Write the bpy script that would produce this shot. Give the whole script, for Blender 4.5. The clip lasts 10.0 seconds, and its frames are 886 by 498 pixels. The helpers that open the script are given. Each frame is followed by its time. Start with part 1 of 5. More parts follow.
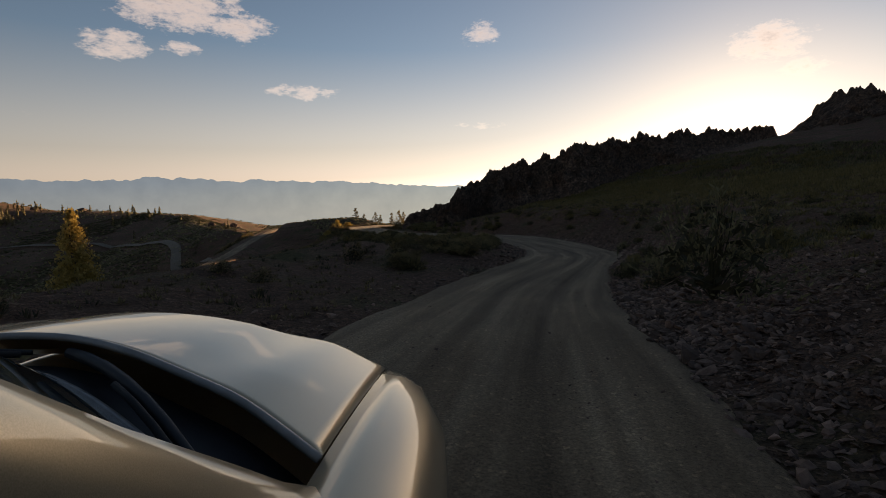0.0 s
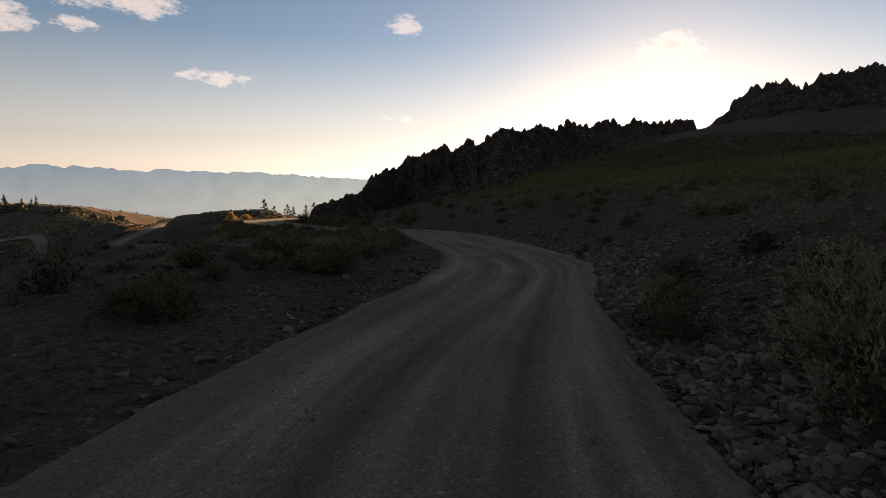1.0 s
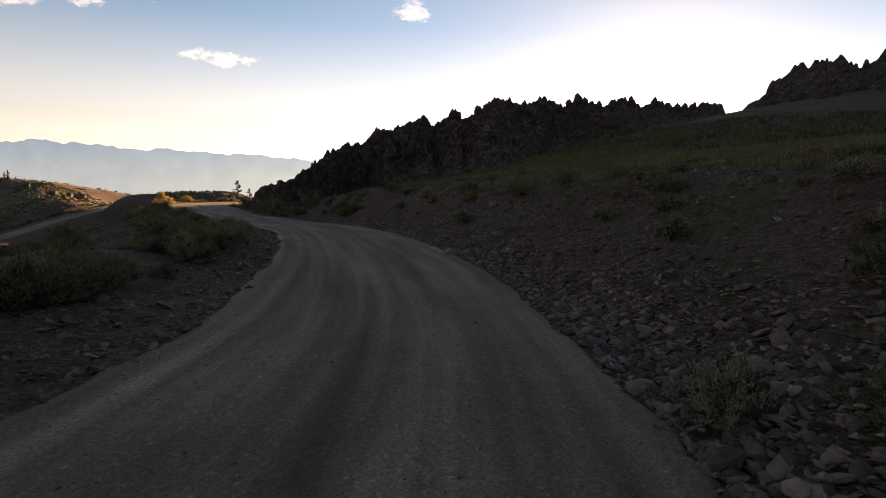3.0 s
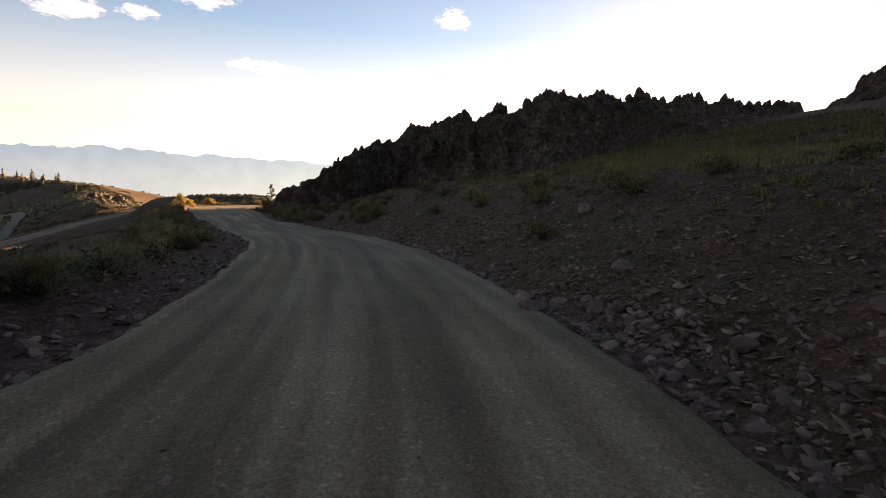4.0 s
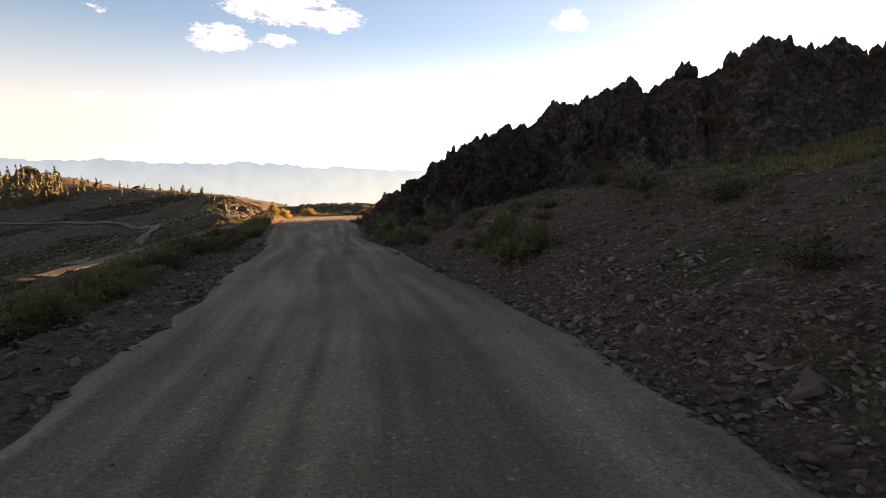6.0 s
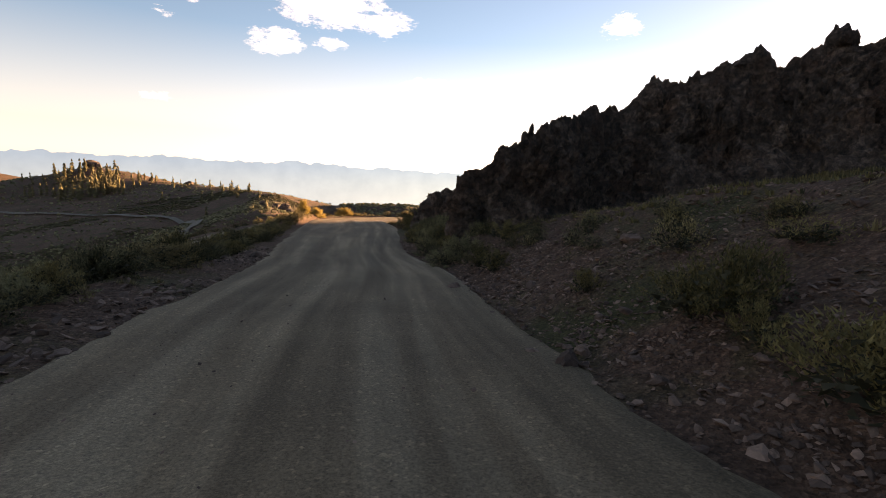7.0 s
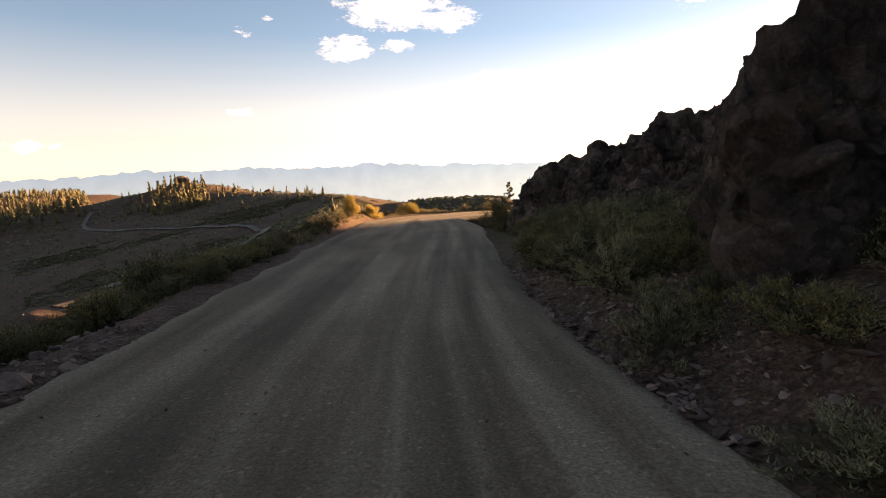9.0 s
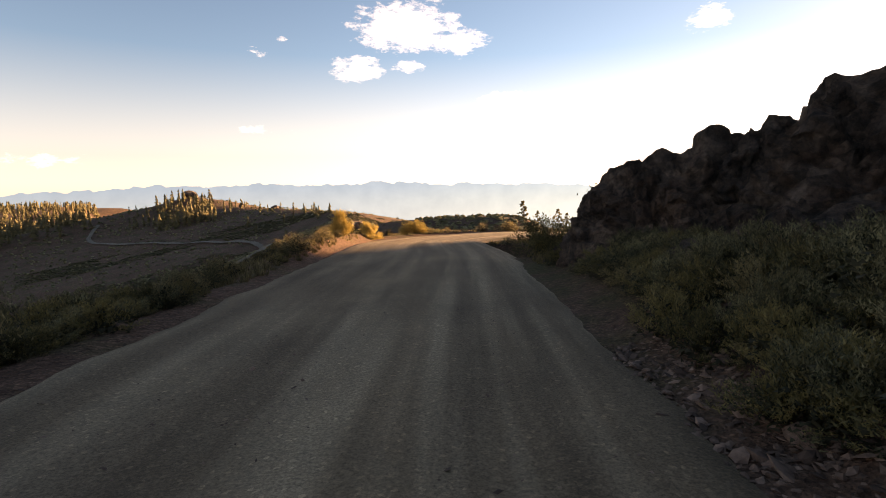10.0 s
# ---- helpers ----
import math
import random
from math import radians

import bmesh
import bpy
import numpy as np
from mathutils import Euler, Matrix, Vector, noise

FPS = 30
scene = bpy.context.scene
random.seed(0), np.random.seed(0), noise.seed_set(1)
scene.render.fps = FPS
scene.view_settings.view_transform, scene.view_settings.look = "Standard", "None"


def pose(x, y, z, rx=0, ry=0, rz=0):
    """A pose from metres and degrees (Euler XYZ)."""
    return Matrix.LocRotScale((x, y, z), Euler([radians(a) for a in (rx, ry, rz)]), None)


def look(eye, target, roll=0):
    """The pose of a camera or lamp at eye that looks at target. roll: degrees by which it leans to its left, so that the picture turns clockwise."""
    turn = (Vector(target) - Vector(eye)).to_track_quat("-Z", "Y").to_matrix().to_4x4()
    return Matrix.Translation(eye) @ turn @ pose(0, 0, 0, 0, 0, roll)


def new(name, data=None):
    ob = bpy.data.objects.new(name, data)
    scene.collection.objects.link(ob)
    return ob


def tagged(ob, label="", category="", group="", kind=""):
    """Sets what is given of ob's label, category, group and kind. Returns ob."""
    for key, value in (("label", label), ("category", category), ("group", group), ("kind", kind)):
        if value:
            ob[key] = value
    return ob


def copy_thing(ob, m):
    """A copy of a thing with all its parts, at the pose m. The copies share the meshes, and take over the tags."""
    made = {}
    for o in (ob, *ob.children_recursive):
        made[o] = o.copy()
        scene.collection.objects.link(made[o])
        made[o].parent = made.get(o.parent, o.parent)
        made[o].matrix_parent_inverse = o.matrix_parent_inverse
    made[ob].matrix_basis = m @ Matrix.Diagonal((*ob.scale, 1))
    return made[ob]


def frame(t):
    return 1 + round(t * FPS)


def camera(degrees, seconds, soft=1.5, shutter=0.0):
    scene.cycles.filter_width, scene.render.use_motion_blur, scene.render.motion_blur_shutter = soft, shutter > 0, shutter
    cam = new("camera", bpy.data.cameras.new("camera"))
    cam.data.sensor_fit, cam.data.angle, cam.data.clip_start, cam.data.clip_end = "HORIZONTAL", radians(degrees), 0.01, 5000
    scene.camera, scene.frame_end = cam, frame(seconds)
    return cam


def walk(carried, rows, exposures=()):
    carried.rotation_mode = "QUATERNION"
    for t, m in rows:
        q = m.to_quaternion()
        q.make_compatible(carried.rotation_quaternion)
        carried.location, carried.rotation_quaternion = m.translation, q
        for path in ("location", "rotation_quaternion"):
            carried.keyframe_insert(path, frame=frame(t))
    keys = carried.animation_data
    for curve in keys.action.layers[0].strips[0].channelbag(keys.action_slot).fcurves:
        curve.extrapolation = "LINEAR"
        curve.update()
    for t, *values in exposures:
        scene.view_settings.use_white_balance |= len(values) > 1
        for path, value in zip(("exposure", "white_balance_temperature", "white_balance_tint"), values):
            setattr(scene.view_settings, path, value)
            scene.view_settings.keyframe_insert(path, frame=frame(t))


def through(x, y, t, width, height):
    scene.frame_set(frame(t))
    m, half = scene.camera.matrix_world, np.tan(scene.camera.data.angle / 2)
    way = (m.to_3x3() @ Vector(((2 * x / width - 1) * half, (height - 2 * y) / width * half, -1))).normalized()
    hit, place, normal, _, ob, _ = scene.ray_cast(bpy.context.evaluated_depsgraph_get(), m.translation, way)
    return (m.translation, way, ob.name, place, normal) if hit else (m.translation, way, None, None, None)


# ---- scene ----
# ---- camera: yaw to the left from +y, pitch up, roll ----
def aimed(x, y, z, yaw, pitch, roll):
    a, b = radians(yaw), radians(pitch)
    ahead = Vector((-math.sin(a) * math.cos(b), math.cos(a) * math.cos(b), math.sin(b)))
    return look((x, y, z), Vector((x, y, z)) + ahead, roll)


cam = camera(82.0, 10.0, soft=0.5)
PATH = [
    (0, -2.72, -2.79, 0.79, -16.01, -6.84, -0.83),
    (0.5, -0.56, 1.87, 0.42, -20.68, -7.01, 0.59),
    (1, 1.80, 6.19, -0.05, -24.54, -7.61, -0.04),
    (1.5, 4.15, 9.98, -0.53, -26.02, -9.68, -0.42),
    (2, 6.82, 13.10, -0.67, -26.76, -9.43, 2.87),
    (2.5, 9.29, 15.98, -0.78, -27.13, -9.47, 1.65),
    (2.7, 10.11, 17.19, -0.83, -26.12, -9.01, 1.70),
    (3.8, 13.59, 25.02, -1.56, -21.52, -8.76, 2.09),
    (4, 13.97, 26.47, -1.63, -20.44, -8.14, 2.39),
    (4.5, 14.76, 30.10, -1.80, -16.09, -8.50, 3.78),
    (5, 15.54, 33.70, -1.93, -12.78, -8.50, 2.91),
    (5.5, 16.04, 37.39, -2.07, -9.62, -8.65, 1.93),
    (5.7, 16.20, 38.91, -2.15, -8.72, -8.35, 1.18),
    (6.8, 16.33, 48.29, -2.77, -3.93, -7.12, 2.35),
    (7, 16.22, 49.71, -2.85, -2.79, -7.55, 2.33),
    (7.5, 15.69, 53.00, -3.05, 0.72, -8.24, 0.67),
    (8, 15.46, 56.67, -3.38, 3.65, -9.01, -0.54),
    (8.5, 15.25, 60.63, -3.65, 4.58, -8.34, 0.10),
    (9, 14.98, 64.61, -3.95, 5.83, -8.29, -1.97),
    (9.5, 14.53, 68.41, -4.17, 6.87, -6.37, -1.01),
    (10, 13.90, 71.98, -4.38, 6.61, -6.15, -1.08),
]
walk(cam, [(t, aimed(*row)) for t, *row in PATH],
     exposures=[(0, 1.55, 8900, 23), (1, 1.85, 8700, 23.5), (2.5, 2.2, 8700, 25), (4.5, 2.85, 9300, 26.5), (6, 2.95, 9400, 27), (8, 2.95, 9400, 27), (10, 2.9, 9500, 27)])

# ---- light: a low sun behind the ridge, clear sky with a few clouds ----
SUN_AZ, SUN_EL = 46.5, 4.8          # clockwise from +y, and above the level
SUN_DIR = Vector((math.sin(radians(SUN_AZ)) * math.cos(radians(SUN_EL)),
                  math.cos(radians(SUN_AZ)) * math.cos(radians(SUN_EL)), math.sin(radians(SUN_EL))))
world = bpy.data.worlds.new("world")
scene.world = world
world.use_nodes = True
wn, wl = world.node_tree.nodes, world.node_tree.links
wn.clear()
w_out, w_bg = wn.new("ShaderNodeOutputWorld"), wn.new("ShaderNodeBackground")
sky = wn.new("ShaderNodeTexSky")
sky.sky_type, sky.sun_disc = "NISHITA", False
sky.sun_elevation, sky.sun_rotation = radians(SUN_EL), radians(SUN_AZ)
sky.altitude, sky.air_density, sky.dust_density, sky.ozone_density = 3000, 1.0, 2.2, 1.5
w_bg.inputs[1].default_value = 0.05


def direction(az, el):
    a, b = radians(az), radians(el)
    return Vector((math.sin(a) * math.cos(b), math.cos(a) * math.cos(b), math.sin(b)))


def wmath(op, a, b=None, c=None):
    nd = wn.new("ShaderNodeMath")
    nd.operation = op
    for k, v in enumerate((a, b, c)):
        if v is None:
            continue
        if isinstance(v, (int, float)):
            nd.inputs[k].default_value = v
        else:
            wl.new(v, nd.inputs[k])
    return nd.outputs[0]


# Clouds: billowing noise kept inside soft ellipses of the sky.
w_co = wn.new("ShaderNodeTexCoord")
w_noise = wn.new("ShaderNodeTexNoise")
w_noise.inputs["Scale"].default_value, w_noise.inputs["Detail"].default_value = 34.0, 12.0
w_noise.inputs["Roughness"].default_value = 0.7
w_map = wn.new("ShaderNodeMapping")
w_map.inputs["Scale"].default_value = (1, 1, 2.2)
wl.new(w_co.outputs["Generated"], w_map.inputs["Vector"])
wl.new(w_map.outputs[0], w_noise.inputs["Vector"])
cover = None
for az, el, wide, high, full in ((-10.1, 17.4, 7.5, 3.4, 1.1), (-4.8, 15.9, 4.2, 1.9, 1.0), (-15.6, 13.3, 3.6, 1.8, 1.05), (-10.0, 13.5, 2.4, 0.9, 0.95),
                                (-25.6, 14.5, 1.2, 0.9, 0.7), (-23.1, 15.9, 0.9, 0.5, 0.7), (1.4, 10.1, 4.6, 1.1, 0.9), (20.4, 15.9, 2.6, 1.8, 0.8), (47.8, 12.7, 4.5, 2.4, 1.0), (50.9, 10.1, 3.0, 1.2, 0.9),
                                (-25.8, 7.0, 5.0, 0.8, 0.55), (20.9, 6.7, 5.0, 0.6, 0.5), (-45.0, 3.6, 6.0, 1.0, 0.6)):
    d = direction(az, el)
    right, up = Vector((d.y, -d.x, 0)).normalized(), d.cross(Vector((d.y, -d.x, 0)).normalized()) * -1
    terms = []
    for axis, size in ((right, wide), (up, high)):
        dot = wn.new("ShaderNodeVectorMath")
        dot.operation = "DOT_PRODUCT"
        wl.new(w_co.outputs["Generated"], dot.inputs[0])
        dot.inputs[1].default_value = axis
        off = wmath("SUBTRACT", dot.outputs["Value"], axis.dot(d))
        terms.append(wmath("POWER", wmath("ABSOLUTE", wmath("DIVIDE", off, radians(size))), 2.0))
    facing = wn.new("ShaderNodeVectorMath")
    facing.operation = "DOT_PRODUCT"
    wl.new(w_co.outputs["Generated"], facing.inputs[0])
    facing.inputs[1].default_value = d
    bump = wmath("MULTIPLY", wmath("SUBTRACT", 1.0, wmath("ADD", *terms)), wmath("GREATER_THAN", facing.outputs["Value"], 0.5))
    bump = wmath("MULTIPLY", wmath("MAXIMUM", bump, 0.0), full)
    cover = bump if cover is None else wmath("MAXIMUM", cover, bump)
w_in = wmath("ADD", wmath("MULTIPLY", wmath("SUBTRACT", w_noise.outputs["Fac"], 0.5), 3.4), wmath("MULTIPLY", wmath("SUBTRACT", cover, 0.46), 1.25))
w_mask = wmath("MINIMUM", wmath("MAXIMUM", wmath("MULTIPLY", w_in, 1.05), 0.0), 0.95)
w_mask = wmath("MULTIPLY", w_mask, wmath("MINIMUM", wmath("MULTIPLY", cover, 3.0), 1.0))
w_shade = wn.new("ShaderNodeMix")
w_shade.data_type = "RGBA"
w_thick = wmath("MINIMUM", wmath("MAXIMUM", wmath("MULTIPLY", wmath("SUBTRACT", w_in, 0.35), 1.3), 0.0), 1.0)
wl.new(w_thick, w_shade.inputs["Factor"])
w_shade.inputs["A"].default_value, w_shade.inputs["B"].default_value = (5.2, 4.8, 4.6, 1), (2.7, 2.6, 2.7, 1)
w_mix = wn.new("ShaderNodeMix")
w_mix.data_type = "RGBA"
wl.new(w_mask, w_mix.inputs["Factor"])
w_pale = wn.new("ShaderNodeHueSaturation")
w_up, w_sat = wn.new("ShaderNodeSeparateXYZ"), wn.new("ShaderNodeMapRange")
wl.new(w_co.outputs["Generated"], w_up.inputs[0])
wl.new(w_up.outputs[2], w_sat.inputs[0])
for k, v in enumerate((0.03, 0.25, 0.15, 1.05)):
    w_sat.inputs[1 + k].default_value = v
wl.new(w_sat.outputs[0], w_pale.inputs["Saturation"])
wl.new(sky.outputs[0], w_pale.inputs["Color"])
w_cool, w_rise = wn.new("ShaderNodeMix"), wn.new("ShaderNodeMapRange")     # bluer above the horizon's haze
w_cool.data_type, w_cool.blend_type = "RGBA", "MULTIPLY"
wl.new(w_up.outputs[2], w_rise.inputs[0])
for k, v in enumerate((0.0, 0.09, 0.0, 1.0)):
    w_rise.inputs[1 + k].default_value = v
wl.new(w_rise.outputs[0], w_cool.inputs["Factor"])
wl.new(w_pale.outputs[0], w_cool.inputs["A"])
w_cool.inputs["B"].default_value = (0.955, 1.0, 1.055, 1)
wl.new(w_cool.outputs["Result"], w_mix.inputs["A"])
w_glow = wn.new("ShaderNodeMix")            # clouds near the sun let its light through
w_glow.data_type, w_glow.blend_type = "RGBA", "ADD"
w_glow.inputs["Factor"].default_value = 0.45
wl.new(w_shade.outputs["Result"], w_glow.inputs["A"])
wl.new(sky.outputs[0], w_glow.inputs["B"])
wl.new(w_glow.outputs["Result"], w_mix.inputs["B"])
wl.new(w_mix.outputs["Result"], w_bg.inputs[0])
wl.new(w_bg.outputs[0], w_out.inputs[0])

sun = new("sun", bpy.data.lights.new("sun", "SUN"))
sun.data.energy, sun.data.angle, sun.data.color = 5.0, radians(0.55), (1.0, 0.78, 0.5)
sun.matrix_world = look(SUN_DIR * 100, (0, 0, 0))


# ---- materials ----
def material(name, rough=0.9, spec=0.25):
    m = bpy.data.materials.new(name)
    m.use_nodes = True
    b = m.node_tree.nodes["Principled BSDF"]
    b.inputs["Roughness"].default_value = rough
    b.inputs["Specular IOR Level"].default_value = spec
    return m, m.node_tree.nodes, m.node_tree.links, b


def noise_node(m, scale, detail=6, rough=0.55, kind="noise", coord="Object"):
    nd, ln = m.node_tree.nodes, m.node_tree.links
    co = nd.get("coords") or nd.new("ShaderNodeTexCoord")
    co.name = "coords"
    if kind == "noise":
        t = nd.new("ShaderNodeTexNoise")
        t.inputs["Detail"].default_value, t.inputs["Roughness"].default_value = detail, rough
    else:
        t = nd.new("ShaderNodeTexVoronoi")
    t.inputs["Scale"].default_value = scale
    ln.new(co.outputs[coord], t.inputs["Vector"])
    return t


def ramp(m, source, stops):
    r = m.node_tree.nodes.new("ShaderNodeValToRGB")
    while len(r.color_ramp.elements) < len(stops):
        r.color_ramp.elements.new(0.5)
    for e, (p, c) in zip(r.color_ramp.elements, stops):
        e.position, e.color = p, (*c, 1)
    m.node_tree.links.new(source, r.inputs[0])
    return r.outputs[0]


def mixed(m, fac, a, b, mode="MIX"):
    x = m.node_tree.nodes.new("ShaderNodeMix")
    x.data_type, x.blend_type = "RGBA", mode
    for key, v in (("Factor", fac), ("A", a), ("B", b)):
        sock = x.inputs[key] if key == "Factor" else [s for s in x.inputs if s.name == key and s.type == "RGBA"][0]
        if isinstance(v, float):
            sock.default_value = v
        elif isinstance(v, tuple):
            sock.default_value = (*v, 1)
        else:
            m.node_tree.links.new(v, sock)
    return [s for s in x.outputs if s.type == "RGBA"][0]


def bumped(m, heights, dist=0.05, strength=0.8):
    nd, ln = m.node_tree.nodes, m.node_tree.links
    last = None
    for h, dd in heights:
        b = nd.new("ShaderNodeBump")
        b.inputs["Strength"].default_value, b.inputs["Distance"].default_value = strength, dd
        ln.new(h, b.inputs["Height"])
        if last:
            ln.new(last, b.inputs["Normal"])
        last = b.outputs[0]
    ln.new(last, nd["Principled BSDF"].inputs["Normal"])


def earth(name, dark, mid, light, tint=None, tint_scale=0.12, tint_amount=(0.45, 0.62), pebbles=14.0, relief=0.05):
    """Dry stony soil: broad stains, grain, pebbles; tint is a second cover that lies in patches."""
    m, nd, ln, b = material(name, 0.95, 0.12)
    broad, fine = noise_node(m, 0.11, 9, 0.6), noise_node(m, 6.0, 8, 0.7)
    peb = noise_node(m, pebbles, kind="voronoi")
    mixn = nd.new("ShaderNodeMath")
    mixn.operation = "MULTIPLY_ADD"
    ln.new(fine.outputs["Fac"], mixn.inputs[0])
    mixn.inputs[1].default_value = 0.6
    half = nd.new("ShaderNodeMath")
    half.operation = "MULTIPLY"
    half.inputs[1].default_value = 0.4
    ln.new(broad.outputs["Fac"], half.inputs[0])
    ln.new(half.outputs[0], mixn.inputs[2])
    col = ramp(m, mixn.outputs[0], [(0.34, dark), (0.5, mid), (0.66, light)])
    if tint:
        pat = noise_node(m, tint_scale, 9, 0.65)
        fac = ramp(m, pat.outputs["Fac"], [(tint_amount[0], (0, 0, 0)), (tint_amount[1], (1, 1, 1))])
        gr = ramp(m, fine.outputs["Fac"], [(0.35, tuple(c * 0.6 for c in tint)), (0.65, tint)])
        col = mixed(m, fac, col, gr)
    sp = ramp(m, peb.outputs["Color"], [(0.0, (0.75, 0.75, 0.75)), (1.0, (1.25, 1.22, 1.18))])
    col = mixed(m, 0.7, col, sp, "MULTIPLY")
    grit = noise_node(m, pebbles * 2.7, kind="voronoi")
    col = mixed(m, 0.85, col, ramp(m, grit.outputs["Color"], [(0.0, (0.5, 0.5, 0.5)), (0.7, (1.0, 1.0, 1.0)), (1.0, (1.9, 1.85, 1.8))]), "MULTIPLY")
    ln.new(col, b.inputs["Base Color"])
    bumped(m, [(peb.outputs["Distance"], relief * 0.6), (grit.outputs["Distance"], relief * 0.35), (fine.outputs["Fac"], relief)])
    return m


def stone(name, dark, light, scale=2.0, relief=0.06, per_piece=True):
    m, nd, ln, b = material(name, 0.88, 0.25)
    a, f = noise_node(m, scale, 8, 0.65), noise_node(m, scale * 9, 6, 0.7)
    col = ramp(m, a.outputs["Fac"], [(0.3, dark), (0.7, light)])
    col = mixed(m, 0.6, col, ramp(m, f.outputs["Fac"], [(0.3, (0.6, 0.6, 0.6)), (0.7, (1.3, 1.28, 1.25))]), "MULTIPLY")
    if per_piece:
        info = nd.new("ShaderNodeObjectInfo")
        isl = nd.new("ShaderNodeNewGeometry")
        s = nd.new("ShaderNodeMath")
        s.operation = "ADD"
        ln.new(info.outputs["Random"], s.inputs[0])
        ln.new(isl.outputs["Random Per Island"], s.inputs[1])
        fr = nd.new("ShaderNodeMath")
        fr.operation = "FRACT"
        ln.new(s.outputs[0], fr.inputs[0])
        col = mixed(m, 1.0, col, ramp(m, fr.outputs[0], [(0.0, (0.45, 0.43, 0.43)), (0.6, (1.0, 0.97, 0.95)), (0.93, (1.45, 1.42, 1.4)), (1.0, (1.9, 1.86, 1.82))]), "MULTIPLY")
    ln.new(col, b.inputs["Base Color"])
    bumped(m, [(a.outputs["Fac"], relief * 2), (f.outputs["Fac"], relief * 0.5)])
    return m


def leaf(name, dark, light, through=0.25):
    m, nd, ln, b = material(name, 0.8, 0.2)
    info, isl = nd.new("ShaderNodeObjectInfo"), nd.new("ShaderNodeNewGeometry")
    s = nd.new("ShaderNodeMath")
    s.operation = "MULTIPLY_ADD"
    ln.new(isl.outputs["Random Per Island"], s.inputs[0])
    s.inputs[1].default_value = 0.5
    half = nd.new("ShaderNodeMath")
    half.operation = "MULTIPLY"
    half.inputs[1].default_value = 0.5
    ln.new(info.outputs["Random"], half.inputs[0])
    ln.new(half.outputs[0], s.inputs[2])
    col = ramp(m, s.outputs[0], [(0.1, dark), (0.9, light)])
    ln.new(col, b.inputs["Base Color"])
    tr = nd.new("ShaderNodeBsdfTranslucent")
    ln.new(col, tr.inputs[0])
    mx = nd.new("ShaderNodeMixShader")
    mx.inputs[0].default_value = through
    ln.new(b.outputs[0], mx.inputs[1])
    ln.new(tr.outputs[0], mx.inputs[2])
    ln.new(mx.outputs[0], nd["Material Output"].inputs[0])
    return m


M_SOIL = earth("stony_soil", (0.053, 0.029, 0.019), (0.122, 0.067, 0.046), (0.232, 0.138, 0.097),
               tint=(0.085, 0.074, 0.032), tint_scale=0.22, tint_amount=(0.5, 0.62), pebbles=11.0, relief=0.08)


def gravel_road():
    """Packed grey-brown gravel: paler wheel tracks that run along the road, fine grit, scattered pale pebbles."""
    m, nd, ln, b = material("packed_gravel", 0.92, 0.2)
    uv = nd.new("ShaderNodeUVMap")
    mp = nd.new("ShaderNodeMapping")
    mp.inputs["Scale"].default_value = (1.0, 0.035, 1.0)
    ln.new(uv.outputs[0], mp.inputs[0])
    streak = nd.new("ShaderNodeTexNoise")
    streak.inputs["Scale"].default_value, streak.inputs["Detail"].default_value = 2.6, 6
    ln.new(mp.outputs[0], streak.inputs["Vector"])
    lanes = nd.new("ShaderNodeTexNoise")
    lanes.inputs["Scale"].default_value, lanes.inputs["Detail"].default_value = 0.9, 3
    ln.new(mp.outputs[0], lanes.inputs["Vector"])
    broad, grit = noise_node(m, 0.5, 6, 0.6), noise_node(m, 38.0, 6, 0.8)
    peb = noise_node(m, 30.0, kind="voronoi")
    col = ramp(m, streak.outputs["Fac"], [(0.3, (0.116, 0.078, 0.047)), (0.5, (0.2, 0.135, 0.083)), (0.7, (0.308, 0.222, 0.144))])
    col = mixed(m, 0.6, col, ramp(m, lanes.outputs["Fac"], [(0.35, (0.7, 0.7, 0.7)), (0.65, (1.25, 1.24, 1.22))]), "MULTIPLY")
    col = mixed(m, 0.5, col, ramp(m, broad.outputs["Fac"], [(0.3, (0.65, 0.65, 0.65)), (0.7, (1.3, 1.3, 1.28))]), "MULTIPLY")
    col = mixed(m, 0.75, col, ramp(m, grit.outputs["Fac"], [(0.36, (0.4, 0.4, 0.4)), (0.64, (1.6, 1.6, 1.58))]), "MULTIPLY")
    col = mixed(m, 0.8, col, ramp(m, peb.outputs["Color"], [(0.0, (0.8, 0.8, 0.8)), (0.8, (1.0, 1.0, 1.0)), (1.0, (1.9, 1.85, 1.8))]), "MULTIPLY")
    ln.new(col, b.inputs["Base Color"])
    bumped(m, [(peb.outputs["Distance"], 0.006), (grit.outputs["Fac"], 0.012), (streak.outputs["Fac"], 0.014)])
    return m


M_ROAD = gravel_road()
M_TRACK = earth("pale_track", (0.12, 0.1, 0.08), (0.17, 0.145, 0.115), (0.24, 0.2, 0.16), relief=0.02)


